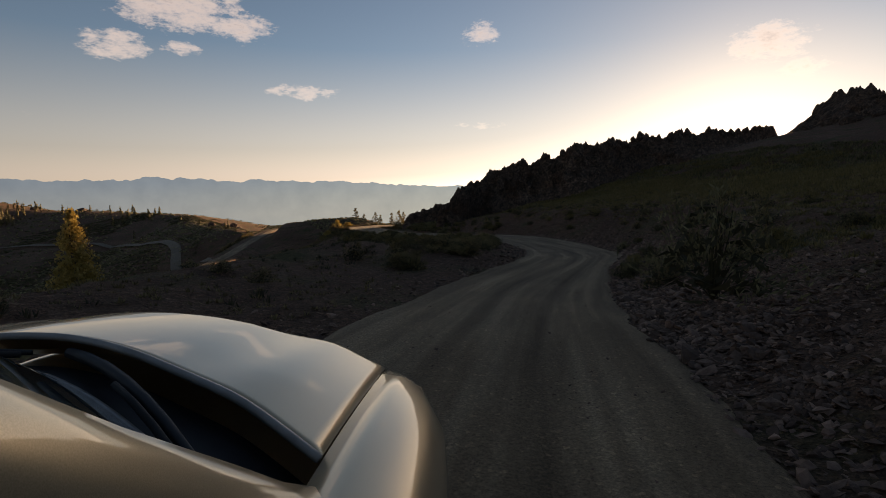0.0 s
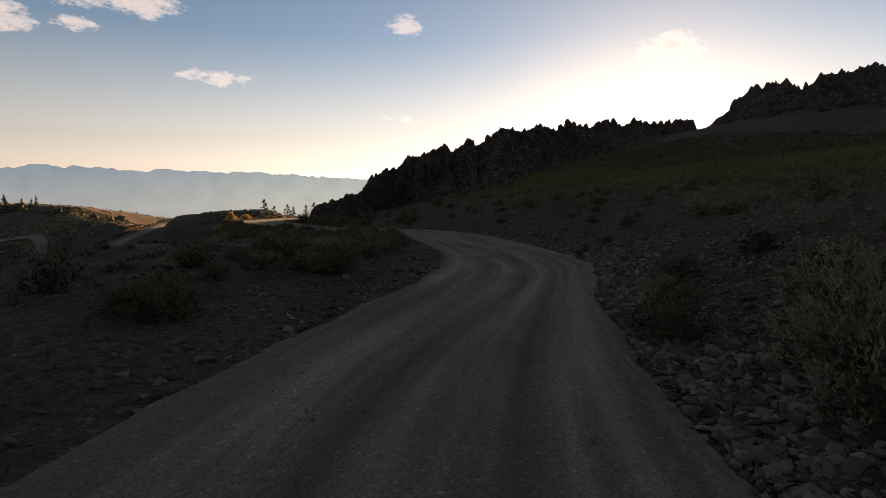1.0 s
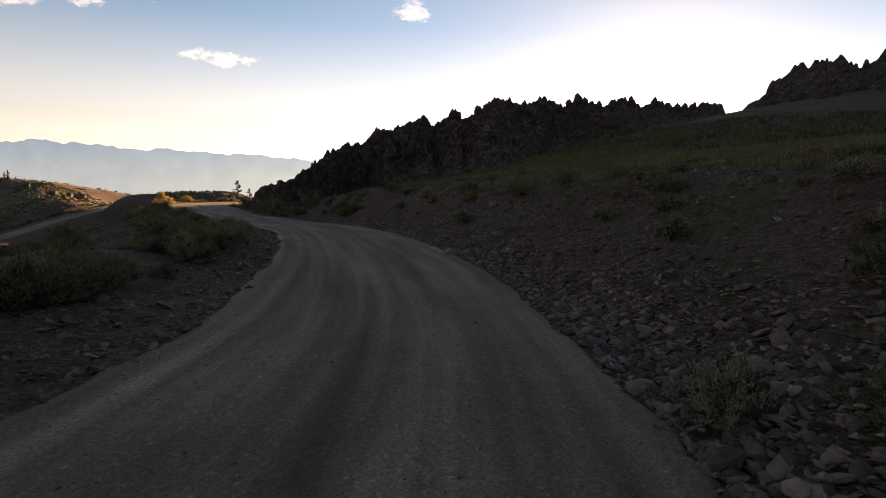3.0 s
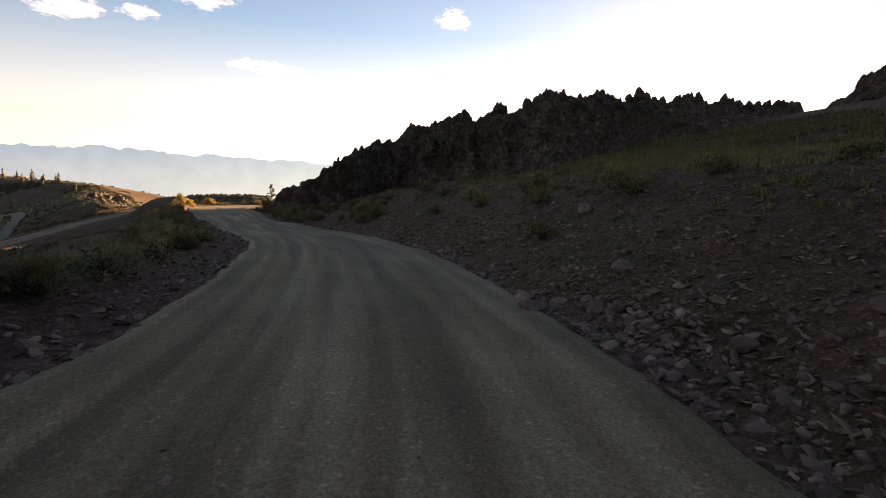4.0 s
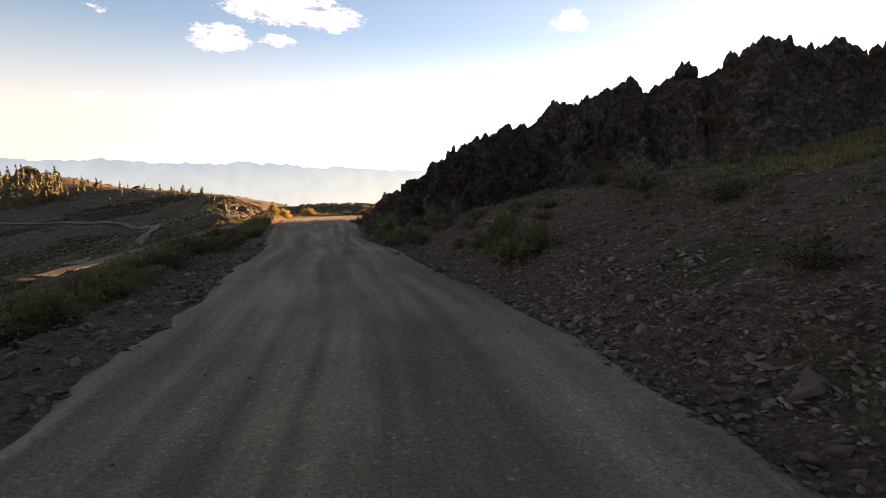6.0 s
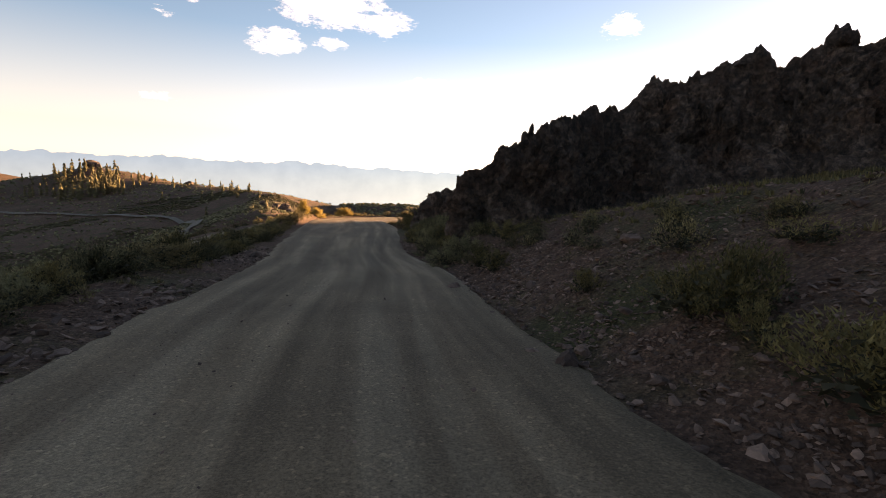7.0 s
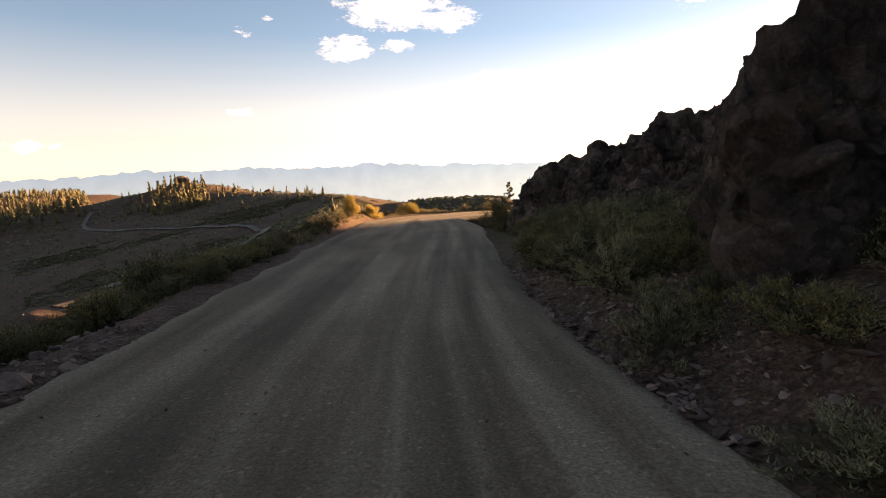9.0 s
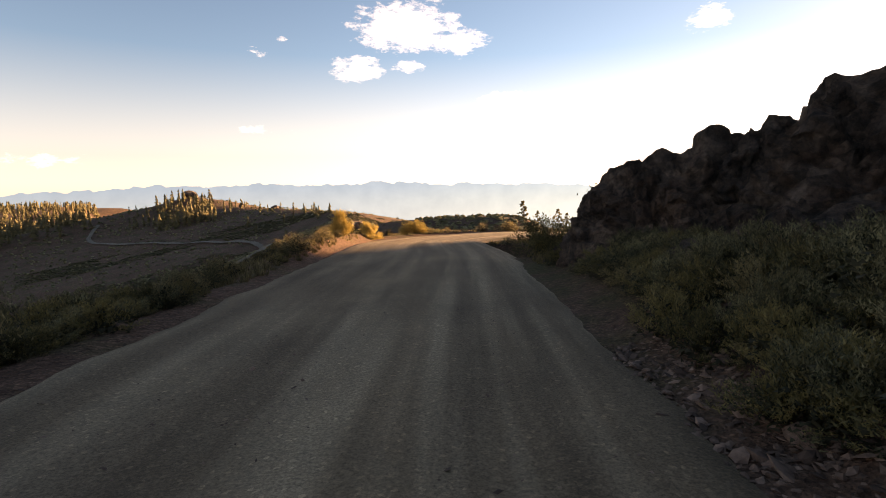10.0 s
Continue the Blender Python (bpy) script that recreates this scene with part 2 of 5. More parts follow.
def craggy_rock():
    """Dark brown volcanic rock: jointed blocks of differing brown, cracks, reddish stains, pale lichen flecks."""
    m, nd, ln, b = material("dark_volcanic_rock", 0.9, 0.2)
    big, mid = noise_node(m, 0.35, 8, 0.6), noise_node(m, 2.2, 9, 0.7)
    fine = noise_node(m, 16.0, 8, 0.75)
    blocks, small = noise_node(m, 1.1, kind="voronoi"), noise_node(m, 4.2, kind="voronoi")
    col = ramp(m, mid.outputs["Fac"], [(0.3, (0.04, 0.029, 0.024)), (0.5, (0.125, 0.088, 0.07)), (0.7, (0.26, 0.19, 0.15))])
    col = mixed(m, ramp(m, big.outputs["Fac"], [(0.5, (0, 0, 0)), (0.7, (0.7, 0.7, 0.7))]), col, (0.13, 0.068, 0.044))
    for cells, amount in ((blocks, 0.55), (small, 0.5)):
        col = mixed(m, amount, col, ramp(m, cells.outputs["Color"], [(0.1, (0.4, 0.4, 0.4)), (0.9, (1.7, 1.65, 1.6))]), "MULTIPLY")
    col = mixed(m, ramp(m, fine.outputs["Fac"], [(0.58, (0, 0, 0)), (0.68, (0.7, 0.7, 0.7))]), col, (0.2, 0.165, 0.125))
    warp = nd.new("ShaderNodeVectorMath")
    warp.operation = "MULTIPLY_ADD"
    ln.new(mid.outputs["Color"], warp.inputs[0])
    warp.inputs[1].default_value = (0.9, 0.9, 0.9)
    ln.new(nd["coords"].outputs["Object"], warp.inputs[2])
    cracks = []
    for size in (1.3, 3.4):
        v = nd.new("ShaderNodeTexVoronoi")
        v.feature = "DISTANCE_TO_EDGE"
        v.inputs["Scale"].default_value = size
        ln.new(warp.outputs[0], v.inputs["Vector"])
        line = ramp(m, v.outputs["Distance"], [(0.0, (0.3, 0.3, 0.3)), (0.06, (1.0, 1.0, 1.0))])
        col = mixed(m, 0.5, col, line, "MULTIPLY")
        cracks.append((line, 0.12 / size))
    ln.new(col, b.inputs["Base Color"])
    bumped(m, cracks + [(blocks.outputs["Distance"], 0.4), (mid.outputs["Fac"], 0.5), (small.outputs["Distance"], 0.2), (fine.outputs["Fac"], 0.12)], strength=1.0)
    return m


M_RIDGE = craggy_rock()
M_STONE = stone("grey_brown_stone", (0.085, 0.051, 0.039), (0.238, 0.15, 0.113), 3.0, 0.02)
M_SAGE = leaf("sagebrush_leaf", (0.036, 0.034, 0.016), (0.265, 0.226, 0.118))
M_GREEN = leaf("green_shrub_leaf", (0.046, 0.04, 0.016), (0.232, 0.176, 0.07))
M_STRAW = leaf("dry_grass_blade", (0.075, 0.054, 0.026), (0.29, 0.22, 0.105))
M_NEEDLE = leaf("conifer_needle", (0.05, 0.042, 0.02), (0.17, 0.132, 0.06))
# the low sun's gold is put into this leaf colour
M_SUN_GOLD = leaf("sun_gold_leaf", (0.2, 0.135, 0.035), (0.45, 0.32, 0.1))
M_MEADOW = leaf("meadow_blade", (0.05, 0.042, 0.014), (0.14, 0.112, 0.04))
# leaf of the dark valley brush; also paints the shade inside the shrubs
M_BRUSH_SHADE = leaf("dark_brush_and_inner_shade", (0.03, 0.026, 0.014), (0.075, 0.062, 0.032))
M_BARK = stone("bark", (0.08, 0.055, 0.04), (0.2, 0.15, 0.11), 5.0, 0.03)


# ---- helpers of the place ----
def mesh_of(name, verts, faces, mats, smooth=True):
    me = bpy.data.meshes.new(name)
    me.from_pydata(verts, [], faces)
    for m in mats if isinstance(mats, (list, tuple)) else [mats]:
        me.materials.append(m)
    if smooth:
        me.polygons.foreach_set("use_smooth", [True] * len(me.polygons))
    me.update()
    return me


def part(name, bm, mat, parent=None, label="", smooth=True):
    me = bpy.data.meshes.new(name)
    bm.to_mesh(me)
    bm.free()
    me.materials.append(mat)
    if smooth:
        me.polygons.foreach_set("use_smooth", [True] * len(me.polygons))
    ob = new(name, me)
    ob.parent = parent
    return tagged(ob, label)


LAT = np.random.RandomState(7).rand(256, 256)


def vnoise(x, y):
    xi, yi = np.floor(x).astype(int), np.floor(y).astype(int)
    fx, fy = x - xi, y - yi
    fx, fy = fx * fx * (3 - 2 * fx), fy * fy * (3 - 2 * fy)
    g = lambda a, b: LAT[(xi + a) & 255, (yi + b) & 255]
    return (g(0, 0) * (1 - fx) + g(1, 0) * fx) * (1 - fy) + (g(0, 1) * (1 - fx) + g(1, 1) * fx) * fy - 0.5


def fbm(x, y, scale, octaves=4, gain=0.5):
    out, amp, k = 0, 1.0, 1.0 / scale
    for o in range(octaves):
        out = out + amp * vnoise(x * k + 17.3 * o, y * k + 5.1 * o)
        amp, k = amp * gain, k * 2.03
    return out


def smooth01(v, a, b):
    q = np.clip((v - a) / (b - a), 0, 1)
    return q * q * (3 - 2 * q)


def spline(points, step):
    """A smooth line through the points, sampled evenly."""
    p = np.array([points[0], *points, points[-1]], float)
    p[0], p[-1] = 2 * p[1] - p[2], 2 * p[-2] - p[-3]
    out = []
    for i in range(1, len(p) - 2):
        n = max(2, int(np.linalg.norm(p[i + 1] - p[i]) / (step / 4)))
        for u in np.arange(n) / n:
            a, b, c, d = p[i - 1:i + 3]
            out.append(0.5 * (2 * b + (c - a) * u + (2 * a - 5 * b + 4 * c - d) * u * u + (3 * b - a - 3 * c + d) * u ** 3))
    out.append(p[-2])
    out = np.array(out)
    s = np.r_[0, np.cumsum(np.linalg.norm(np.diff(out, axis=0), axis=1))]
    t = np.arange(0, s[-1], step)
    return np.stack([np.interp(t, s, out[:, k]) for k in range(out.shape[1])], 1)


# ---- plan: the road's middle line (x, y, z), its bend at the crest and the way down into the valley ----
UPHILL = [(-31.0, -60.1, 5.60), (-15.6, -29.6, 2.20), (-8.3, -15.3, 0.45), (-3.1, -2.6, -0.81), (-0.9, 2.1, -1.18), (3.7, 10.3, -2.11), (8.9, 16.3, -2.37), (11.7, 21.8, -2.82), (13.6, 26.7, -3.21), (15.1, 33.8, -3.53), (15.9, 41.4, -3.89), (15.8, 49.7, -4.47), (15.1, 56.6, -5.00), (14.6, 64.6, -5.53), (13.5, 71.9, -6.00), (12.4, 83.2, -6.50), (11.5, 93.0, -6.90), (10.5, 98.4, -7.00), (10.2, 102.4, -7.16)]
BEYOND = [(12.2, 106.1, -7.24), (15.8, 109.4, -7.36), (21.7, 113.1, -7.85), (27.0, 122.0, -9.7), (28.5, 137.8, -11.8), (23.9, 156.1, -12.89), (12.6, 175.5, -13.12), (2.1, 189.3, -13.16), (-5.2, 192.7, -13.07), (-10.2, 183.8, -13.02), (-12.9, 164.6, -12.94), (-15.4, 136.3, -12.80), (-17.2, 117.1, -12.99), (-18.6, 109.5, -13.2), (-20.4, 102, -13.6)]
ROAD = spline(UPHILL + BEYOND, 0.6)
HALF = 2.1
TAN = np.gradient(ROAD[:, :2], axis=0)
TAN /= np.linalg.norm(TAN, axis=1)[:, None]
# the road is wider here and there: EXTRA on its valley side, BANK on the side of the slope
EXTRA = np.interp(ROAD[:, 1], [-60, 8, 16, 28, 44, 58, 72, 82, 94, 100, 106], [0.5, 0.5, 0.6, 0.3, 0.1, 1.0, 1.4, 2.2, 2.9, 2.3, 0.6])
EXTRA = np.where(np.arange(len(ROAD)) > np.argmin(np.hypot(ROAD[:, 0] - 14, ROAD[:, 1] - 108)), 0.2, EXTRA)


BANK = np.interp(ROAD[:, 1], [-60, 11, 13, 14.5, 16, 17.5, 19, 21, 24, 28, 31, 43, 56, 63, 67, 76, 82, 90, 100], [0.1, 0.1, -0.3, -0.7, -0.75, -0.45, 0.0, 0.22, 0.42, 0.6, 0.82, 0.8, 0.7, 0.5, 0.15, 0.1, 0.4, 0.6, 0.4])
BANK = np.where(np.arange(len(ROAD)) > np.argmin(np.hypot(ROAD[:, 0] - 14, ROAD[:, 1] - 108)), 0.2, BANK)


def widened(d, k):
    """From a plain distance across the road to the true one, wider by the extra breadth of each side."""
    extra = np.where(d < 0, np.interp(k, np.arange(len(ROAD)), EXTRA), np.interp(k, np.arange(len(ROAD)), BANK))
    return np.where(np.abs(d) < HALF, d * (HALF + extra) / HALF, d + np.sign(d) * extra)


def narrowed(d, k):
    extra = np.where(d < 0, EXTRA[k], BANK[k])
    return np.where(np.abs(d) < HALF + extra, d * HALF / (HALF + extra), d - np.sign(d) * extra)


def by_road(x, y):
    """Signed distance to the road's middle (right of it is positive) and the road's index there."""
    shape = x.shape
    x, y = x.ravel(), y.ravel()
    d, k = np.empty(len(x)), np.empty(len(x), int)
    for a in range(0, len(x), 20000):
        px, py = x[a:a + 20000, None], y[a:a + 20000, None]
        q = (px - ROAD[None, :, 0]) ** 2 + (py - ROAD[None, :, 1]) ** 2
        i = q.argmin(1)
        k[a:a + 20000] = i
        side = (px[:, 0] - ROAD[i, 0]) * TAN[i, 1] - (py[:, 0] - ROAD[i, 1]) * TAN[i, 0]
        d[a:a + 20000] = np.sqrt(q[np.arange(len(i)), i]) * np.where(side >= 0, 1, -1)
    return narrowed(d, k).reshape(shape), k.reshape(shape)


def hill(x, y, cx, cy, rx, ry, h):
    return h * np.exp(-(((x - cx) / rx) ** 2 + ((y - cy) / ry) ** 2))


def tent(x, y, pts, slope):
    """A long hill over a line of (x, y, z): its top and an even fall to both sides."""
    out = np.full_like(x, -1e4)
    for (ax, ay, az), (bx, by, bz) in zip(pts, pts[1:]):
        u = np.clip(((x - ax) * (bx - ax) + (y - ay) * (by - ay)) / ((bx - ax) ** 2 + (by - ay) ** 2), 0, 1)
        q = np.sqrt((x - ax - u * (bx - ax)) ** 2 + (y - ay - u * (by - ay)) ** 2 + 36) - 6
        out = np.maximum(out, az + u * (bz - az) - slope * q)
    return out


# crest lines of the rocks (x, y, z): the ridge above the road, its upper part with spires, the high outcrop, the bluff
MAIN = [(16.2, 90.3, -5.45), (16.6, 88.3, -4.45), (17.0, 86.6, -3.75), (18.4, 85.9, -3.37), (18.8, 85.4, -2.62), (20.0, 85.4, -2.89), (20.2, 85.1, -2.55), (21.0, 85.1, -2.88), (21.0, 84.2, -1.89), (22.2, 83.4, -1.98), (22.9, 81.5, -1.49), (23.2, 79.7, 0.22), (24.4, 78.9, 0.93), (25.9, 79.6, 1.78), (28.3, 80.5, 2.19), (29.9, 80.7, 3.79), (32.1, 81.4, 4.15), (34.8, 80.3, 5.15), (35.8, 79.8, 5.40), (37.1, 79.5, 4.49), (39.3, 78.1, 6.29), (40.4, 77.9, 5.52), (42.7, 75.9, 7.20), (44.9, 76.7, 6.82), (47.6, 78.0, 6.20)]
UPPER = [(41.3, 77.5, 5.40), (42.7, 76.1, 7.55), (45.5, 76.6, 8.25), (48.0, 77.9, 7.62), (51.1, 79.1, 8.81), (54.7, 80.8, 9.17), (59.7, 83.1, 8.76), (62.5, 84.1, 10.74), (69.5, 87.1, 10.61), (78.0, 88.9, 12.40), (80.7, 89.9, 11.24), (85.1, 90.6, 13.37), (89.4, 92.1, 12.73), (95.1, 93.2, 13.06), (107.6, 93.1, 14.94)]
OUTCROP = [(111, 92, 15.0), (110, 87, 15.8), (108.5, 81.5, 19.4), (106.5, 75, 19.2), (105.3, 71.5, 19.0), (105, 69.5, 17.0), (105.3, 65, 19.0), (106, 60, 19.2), (107.5, 52, 19.5), (110, 40, 19.5), (114, 22, 20.0)]
BLUFF = [(18.0, 73.3, -4.47), (17.9, 72.5, -3.67), (17.9, 71.6, -3.10), (17.7, 70.2, -2.43), (18.7, 70.1, -2.08), (20.0, 70.4, -0.98), (22.2, 72.5, 0.22), (26.0, 77.0, 0.77), (28.2, 79.8, 1.16)]
CREST = spline([(29.6, 167.7, -14.9), (20.7, 123.2, -9.5), (17.4, 106.4, -7.6), (16.0, 96.5, -6.9)] + MAIN[:-1] + UPPER[3:] + OUTCROP[1:] + [(125, -20, 21)], 0.8)
CTAN = np.gradient(CREST[:, :2], axis=0)


def under_crest(x, y, z):
    """Keeps the slope below the rocks' crest line and lets it fall away behind it."""
    shape, out = x.shape, z.ravel().copy()
    xr, yr = x.ravel(), y.ravel()
    for a in range(0, len(xr), 20000):
        px, py = xr[a:a + 20000, None], yr[a:a + 20000, None]
        q = (px - CREST[None, :, 0]) ** 2 + (py - CREST[None, :, 1]) ** 2
        i = q.argmin(1)
        dist = np.sqrt(q[np.arange(len(i)), i])
        behind = ((px[:, 0] - CREST[i, 0]) * CTAN[i, 1] - (py[:, 0] - CREST[i, 1]) * CTAN[i, 0]) < 0
        cap = CREST[i, 2] - 0.9 - np.where(behind, 0.45 * dist, 0.12 * dist)
        out[a:a + 20000] = np.minimum(out[a:a + 20000], np.where(behind | (dist < 14), cap, 1e9))
    return out.reshape(shape)


def ground_z(x, y):
    x, y = np.asarray(x, float), np.asarray(y, float)
    d, k = by_road(x, y)
    zr, ry = ROAD[k, 2], ROAD[k, 1]
    w = np.abs(d)
    before = k < np.argmin(np.hypot(ROAD[:, 0] - 10.2, ROAD[:, 1] - 102.4))
    far = np.hypot(x - 10, y - 60)
    # left: a berm beside the road, then the fall into the valley
    plane = np.maximum(-8.1 + 0.9 * smooth01(y, 25, 50) + 0.16 * (x + 27) - 0.145 * (y - 36), -46)
    late = smooth01(ry, 60, 72)
    early = smooth01(y, 26, 38) * smooth01(-y, -66, -52)
    plane = plane - 2.4 * early * smooth01(x, -25, 2)
    away = np.maximum(w - 4.5 + 1.7 * late + 1.2 * early, 0)
    berm = (0.1 + 0.18 * smooth01(-ry, -52, -40) * smooth01(ry, 9, 18)) * smooth01(w, HALF + 0.4, HALF + 2.0) * smooth01(-w, -9, -5)
    left = zr + np.clip(plane - zr, -(0.34 + 0.2 * late + 0.1 * early - 0.26 * smooth01(ry, 72, 78) * smooth01(-ry, -96, -88)) * away, (0.1 + 0.15 * smooth01(ry, 84, 100)) * away) + berm
    # the raised outer bank at the crest
    left = left + np.where(before, 0.75, 0.25) * smooth01(ry, 84, 95) * smooth01(-ry, -114, -106) * smooth01(w, HALF + 0.1, HALF + 1.3) * smooth01(-w, -9, -3.5)
    # right: a short cut bank and the long slope up to the rocks, gone past the crest of the road
    up = smooth01(-ry, -104, -80)
    r = np.maximum(w - HALF - 0.3, 0)
    steep = 0.30 + 0.16 * smooth01(ry, 10, 24) - 0.2 * smooth01(ry, 60, 70)
    tail = 0.18 - 0.06 * smooth01(ry, 10, 40)
    rise = steep * r + (tail - steep) * np.maximum(r - 5, 0) + 0.15 * smooth01(r, 0, 1.5)
    rise = rise + 0.3 * smooth01(r, 0, 1.3) * hill(0 * ry, ry, 0, 70, 1, 6, 1.0)
    right = zr + up * rise - (1 - up) * 0.015 * r
    # the broad shoulder under the high rocks
    shoulder = tent(x, y, [(80, 90, 4.5), (95, 92.5, 9), (108, 93, 13.4), (112, 87, 13.4), (109, 75, 13.6), (108, 64, 14), (111, 50, 14), (116, 22, 14), (125, -20, 14)], 0.24)
    right = np.maximum(right, np.where(before & (d > 0), shoulder, -1e4))
    right = under_crest(x, y, np.minimum(right, 30))
    north = zr - 0.05 * np.minimum(w, 60) - 0.12 * np.maximum(w - 60, 0)
    north = np.where(x < -15, zr + np.clip(plane - zr, -0.65 * np.maximum(w - 2.6, 0), 0.05 * w), north)
    z = np.where(d < 0, left, np.where(before, right, north))
    knoll = tent(x, y, [(-8.2, 149.5, -9.83), (-3.5, 150.3, -8.91), (0.8, 151.8, -8.31), (7.7, 152.6, -7.98), (11.2, 152.8, -7.87), (14.1, 152.9, -8.16), (17.3, 152.7, -9.22), (19.5, 150.4, -10.87)], 0.2)
    z = z + smooth01(w, 2, 8) * np.maximum(knoll - 0.6 * np.maximum(-17 - x, 0) - z, 0)
    # the great valley behind, and the hills beyond the near one
    z = np.maximum(z, -46 - 420 * smooth01(far, 260, 1300))
    z = np.where(far > 230, np.minimum(z, -40 - 420 * smooth01(far, 230, 1300)), z)
    z = np.maximum(z, tent(x, y, [(-379, 513.4, -27.81), (-329.5, 528.6, -12.21), (-291.1, 544.8, -1.65), (-270.1, 531.9, -3.68)], 0.4))
    z = np.maximum(z, tent(x, y, [(-270.1, 531.9, -3.68), (-229.3, 502.6, -11.93), (-161, 455, -12.48), (-104.4, 401.7, -13.79), (-71.6, 352.9, -14.63)], 0.2))
    z = np.maximum(z, tent(x, y, [(-71.6, 352.9, -14.63), (-49.6, 275, -14.70), (-34.0, 216.6, -13.28), (-22.3, 179, -12.12)], 0.38))
    # an unseen high hillside behind the rocks, added towards the sun to cast shade
    z = np.maximum(z, tent(x, y, [(274.2, 321.8, 36), (306, 290, 32), (352, 251, 26)], 0.9))
    west = smooth01(np.degrees(np.arctan2(13.9 - x, y - 72)), 37.5, 41)
    z = np.maximum(z, tent(x, y, [(-1277, 933.6, -60), (-843.9, 909.9, -17), (-728.9, 950.7, -22), (-640, 990, -60)], 0.034) - 400 * (1 - west))
    z = np.maximum(z, tent(x, y, [(-1976, 1815, -48.27), (-1340, 1603, -21.66), (-1236, 1629, -29.77), (-1067, 1933, -94.85)], 0.3))
    # roughness, none on the road
    rough = smooth01(w, HALF - 0.1, HALF + 1.2)
    z = z + rough * (0.28 * fbm(x, y, 5.0, 4) * smooth01(w, 2, 9) + 0.10 * fbm(x + 40, y, 1.1, 3))
    z = z + 1.6 * fbm(x, y, 40.0, 4) * smooth01(w, 18, 90) * smooth01(x * -1, -20, 10) + 9 * fbm(x, y, 260.0, 4) * smooth01(far, 300, 900)
    return z - 0.07 * (1 - smooth01(w, HALF - 0.3, HALF + 0.15))


def graded(lo, a, b, hi, step, grow):
    """Lines that lie step apart between a and b and ever wider outside."""
    mid = list(np.arange(a, b + 1e-6, step))
    out, s = [b], step
    while out[-1] < hi:
        s *= grow
        out.append(out[-1] + s)
    back, s = [a], step
    while back[-1] > lo:
        s *= grow
        back.append(back[-1] - s)
    return np.array(back[:0:-1] + mid + out[1:])


def build_ground():
    gx, gy = graded(-4700, -4, 30, 4700, 0.36, 1.055), graded(-4700, -3, 104, 4700, 0.36, 1.055)
    x, y = np.meshgrid(gx, gy)
    z = ground_z(x, y)
    nx, ny = len(gx), len(gy)
    i = (np.arange(ny - 1)[:, None] * nx + np.arange(nx - 1)).ravel()
    me = mesh_of("ground", np.stack([x, y, z], -1).reshape(-1, 3).tolist(), np.stack([i, i + 1, i + nx + 1, i + nx], 1).tolist(), M_SOIL)
    tagged(new("ground", me), "dry stony hillside soil with sparse grass patches", "ground", kind="structure")


TURN = int(np.argmin(np.hypot(ROAD[:, 0] - 28.5, ROAD[:, 1] - 137.8)))     # the road is narrower past its turn


def build_road():
    """The gravel road: a ribbon with two worn wheel tracks and loose edges."""
    cross = np.linspace(-HALF - 0.25, HALF + 0.25, 27)
    verts, n = [], len(cross)
    for k, ((x, y, z), (tx, ty)) in enumerate(zip(ROAD, TAN)):
        for c in cross:
            slim = 1.0 if k < TURN else 0.5
            edge = float(widened(np.array(c), k)) * slim + 0.25 * (abs(c) > HALF - 0.2) * float(fbm(np.array(x * 1.0), np.array(y * 1.0 + c), 1.3, 3))
            rut = -0.025 * (math.exp(-((c - 0.75) / 0.22) ** 2) + math.exp(-((c + 0.75) / 0.22) ** 2)) + 0.012 * math.exp(-(c / 0.3) ** 2)
            lift = 0.015 if abs(c) < HALF else -0.14 * (abs(c) - HALF) / 0.25
            verts.append((x + ty * edge, y - tx * edge, z + rut + lift + 0.02 * float(fbm(np.array(x), np.array(y + c * 0.7), 0.9, 3))))
    faces = [(i * n + j, i * n + j + 1, (i + 1) * n + j + 1, (i + 1) * n + j) for i in range(len(ROAD) - 1) for j in range(n - 1)]
    me = mesh_of("road", verts, faces, M_ROAD)
    across, along = np.tile(cross, len(ROAD)), np.repeat(np.arange(len(ROAD)) * 0.6, n)
    layer, corner = me.uv_layers.new(name="along"), np.empty(len(me.loops), int)
    me.loops.foreach_get("vertex_index", corner)
    layer.data.foreach_set("uv", np.stack([across[corner], along[corner]], 1).ravel())
    tagged(new("road", me), "unpaved gravel mountain road with worn wheel tracks", "road", kind="structure")


build_ground()
build_road()


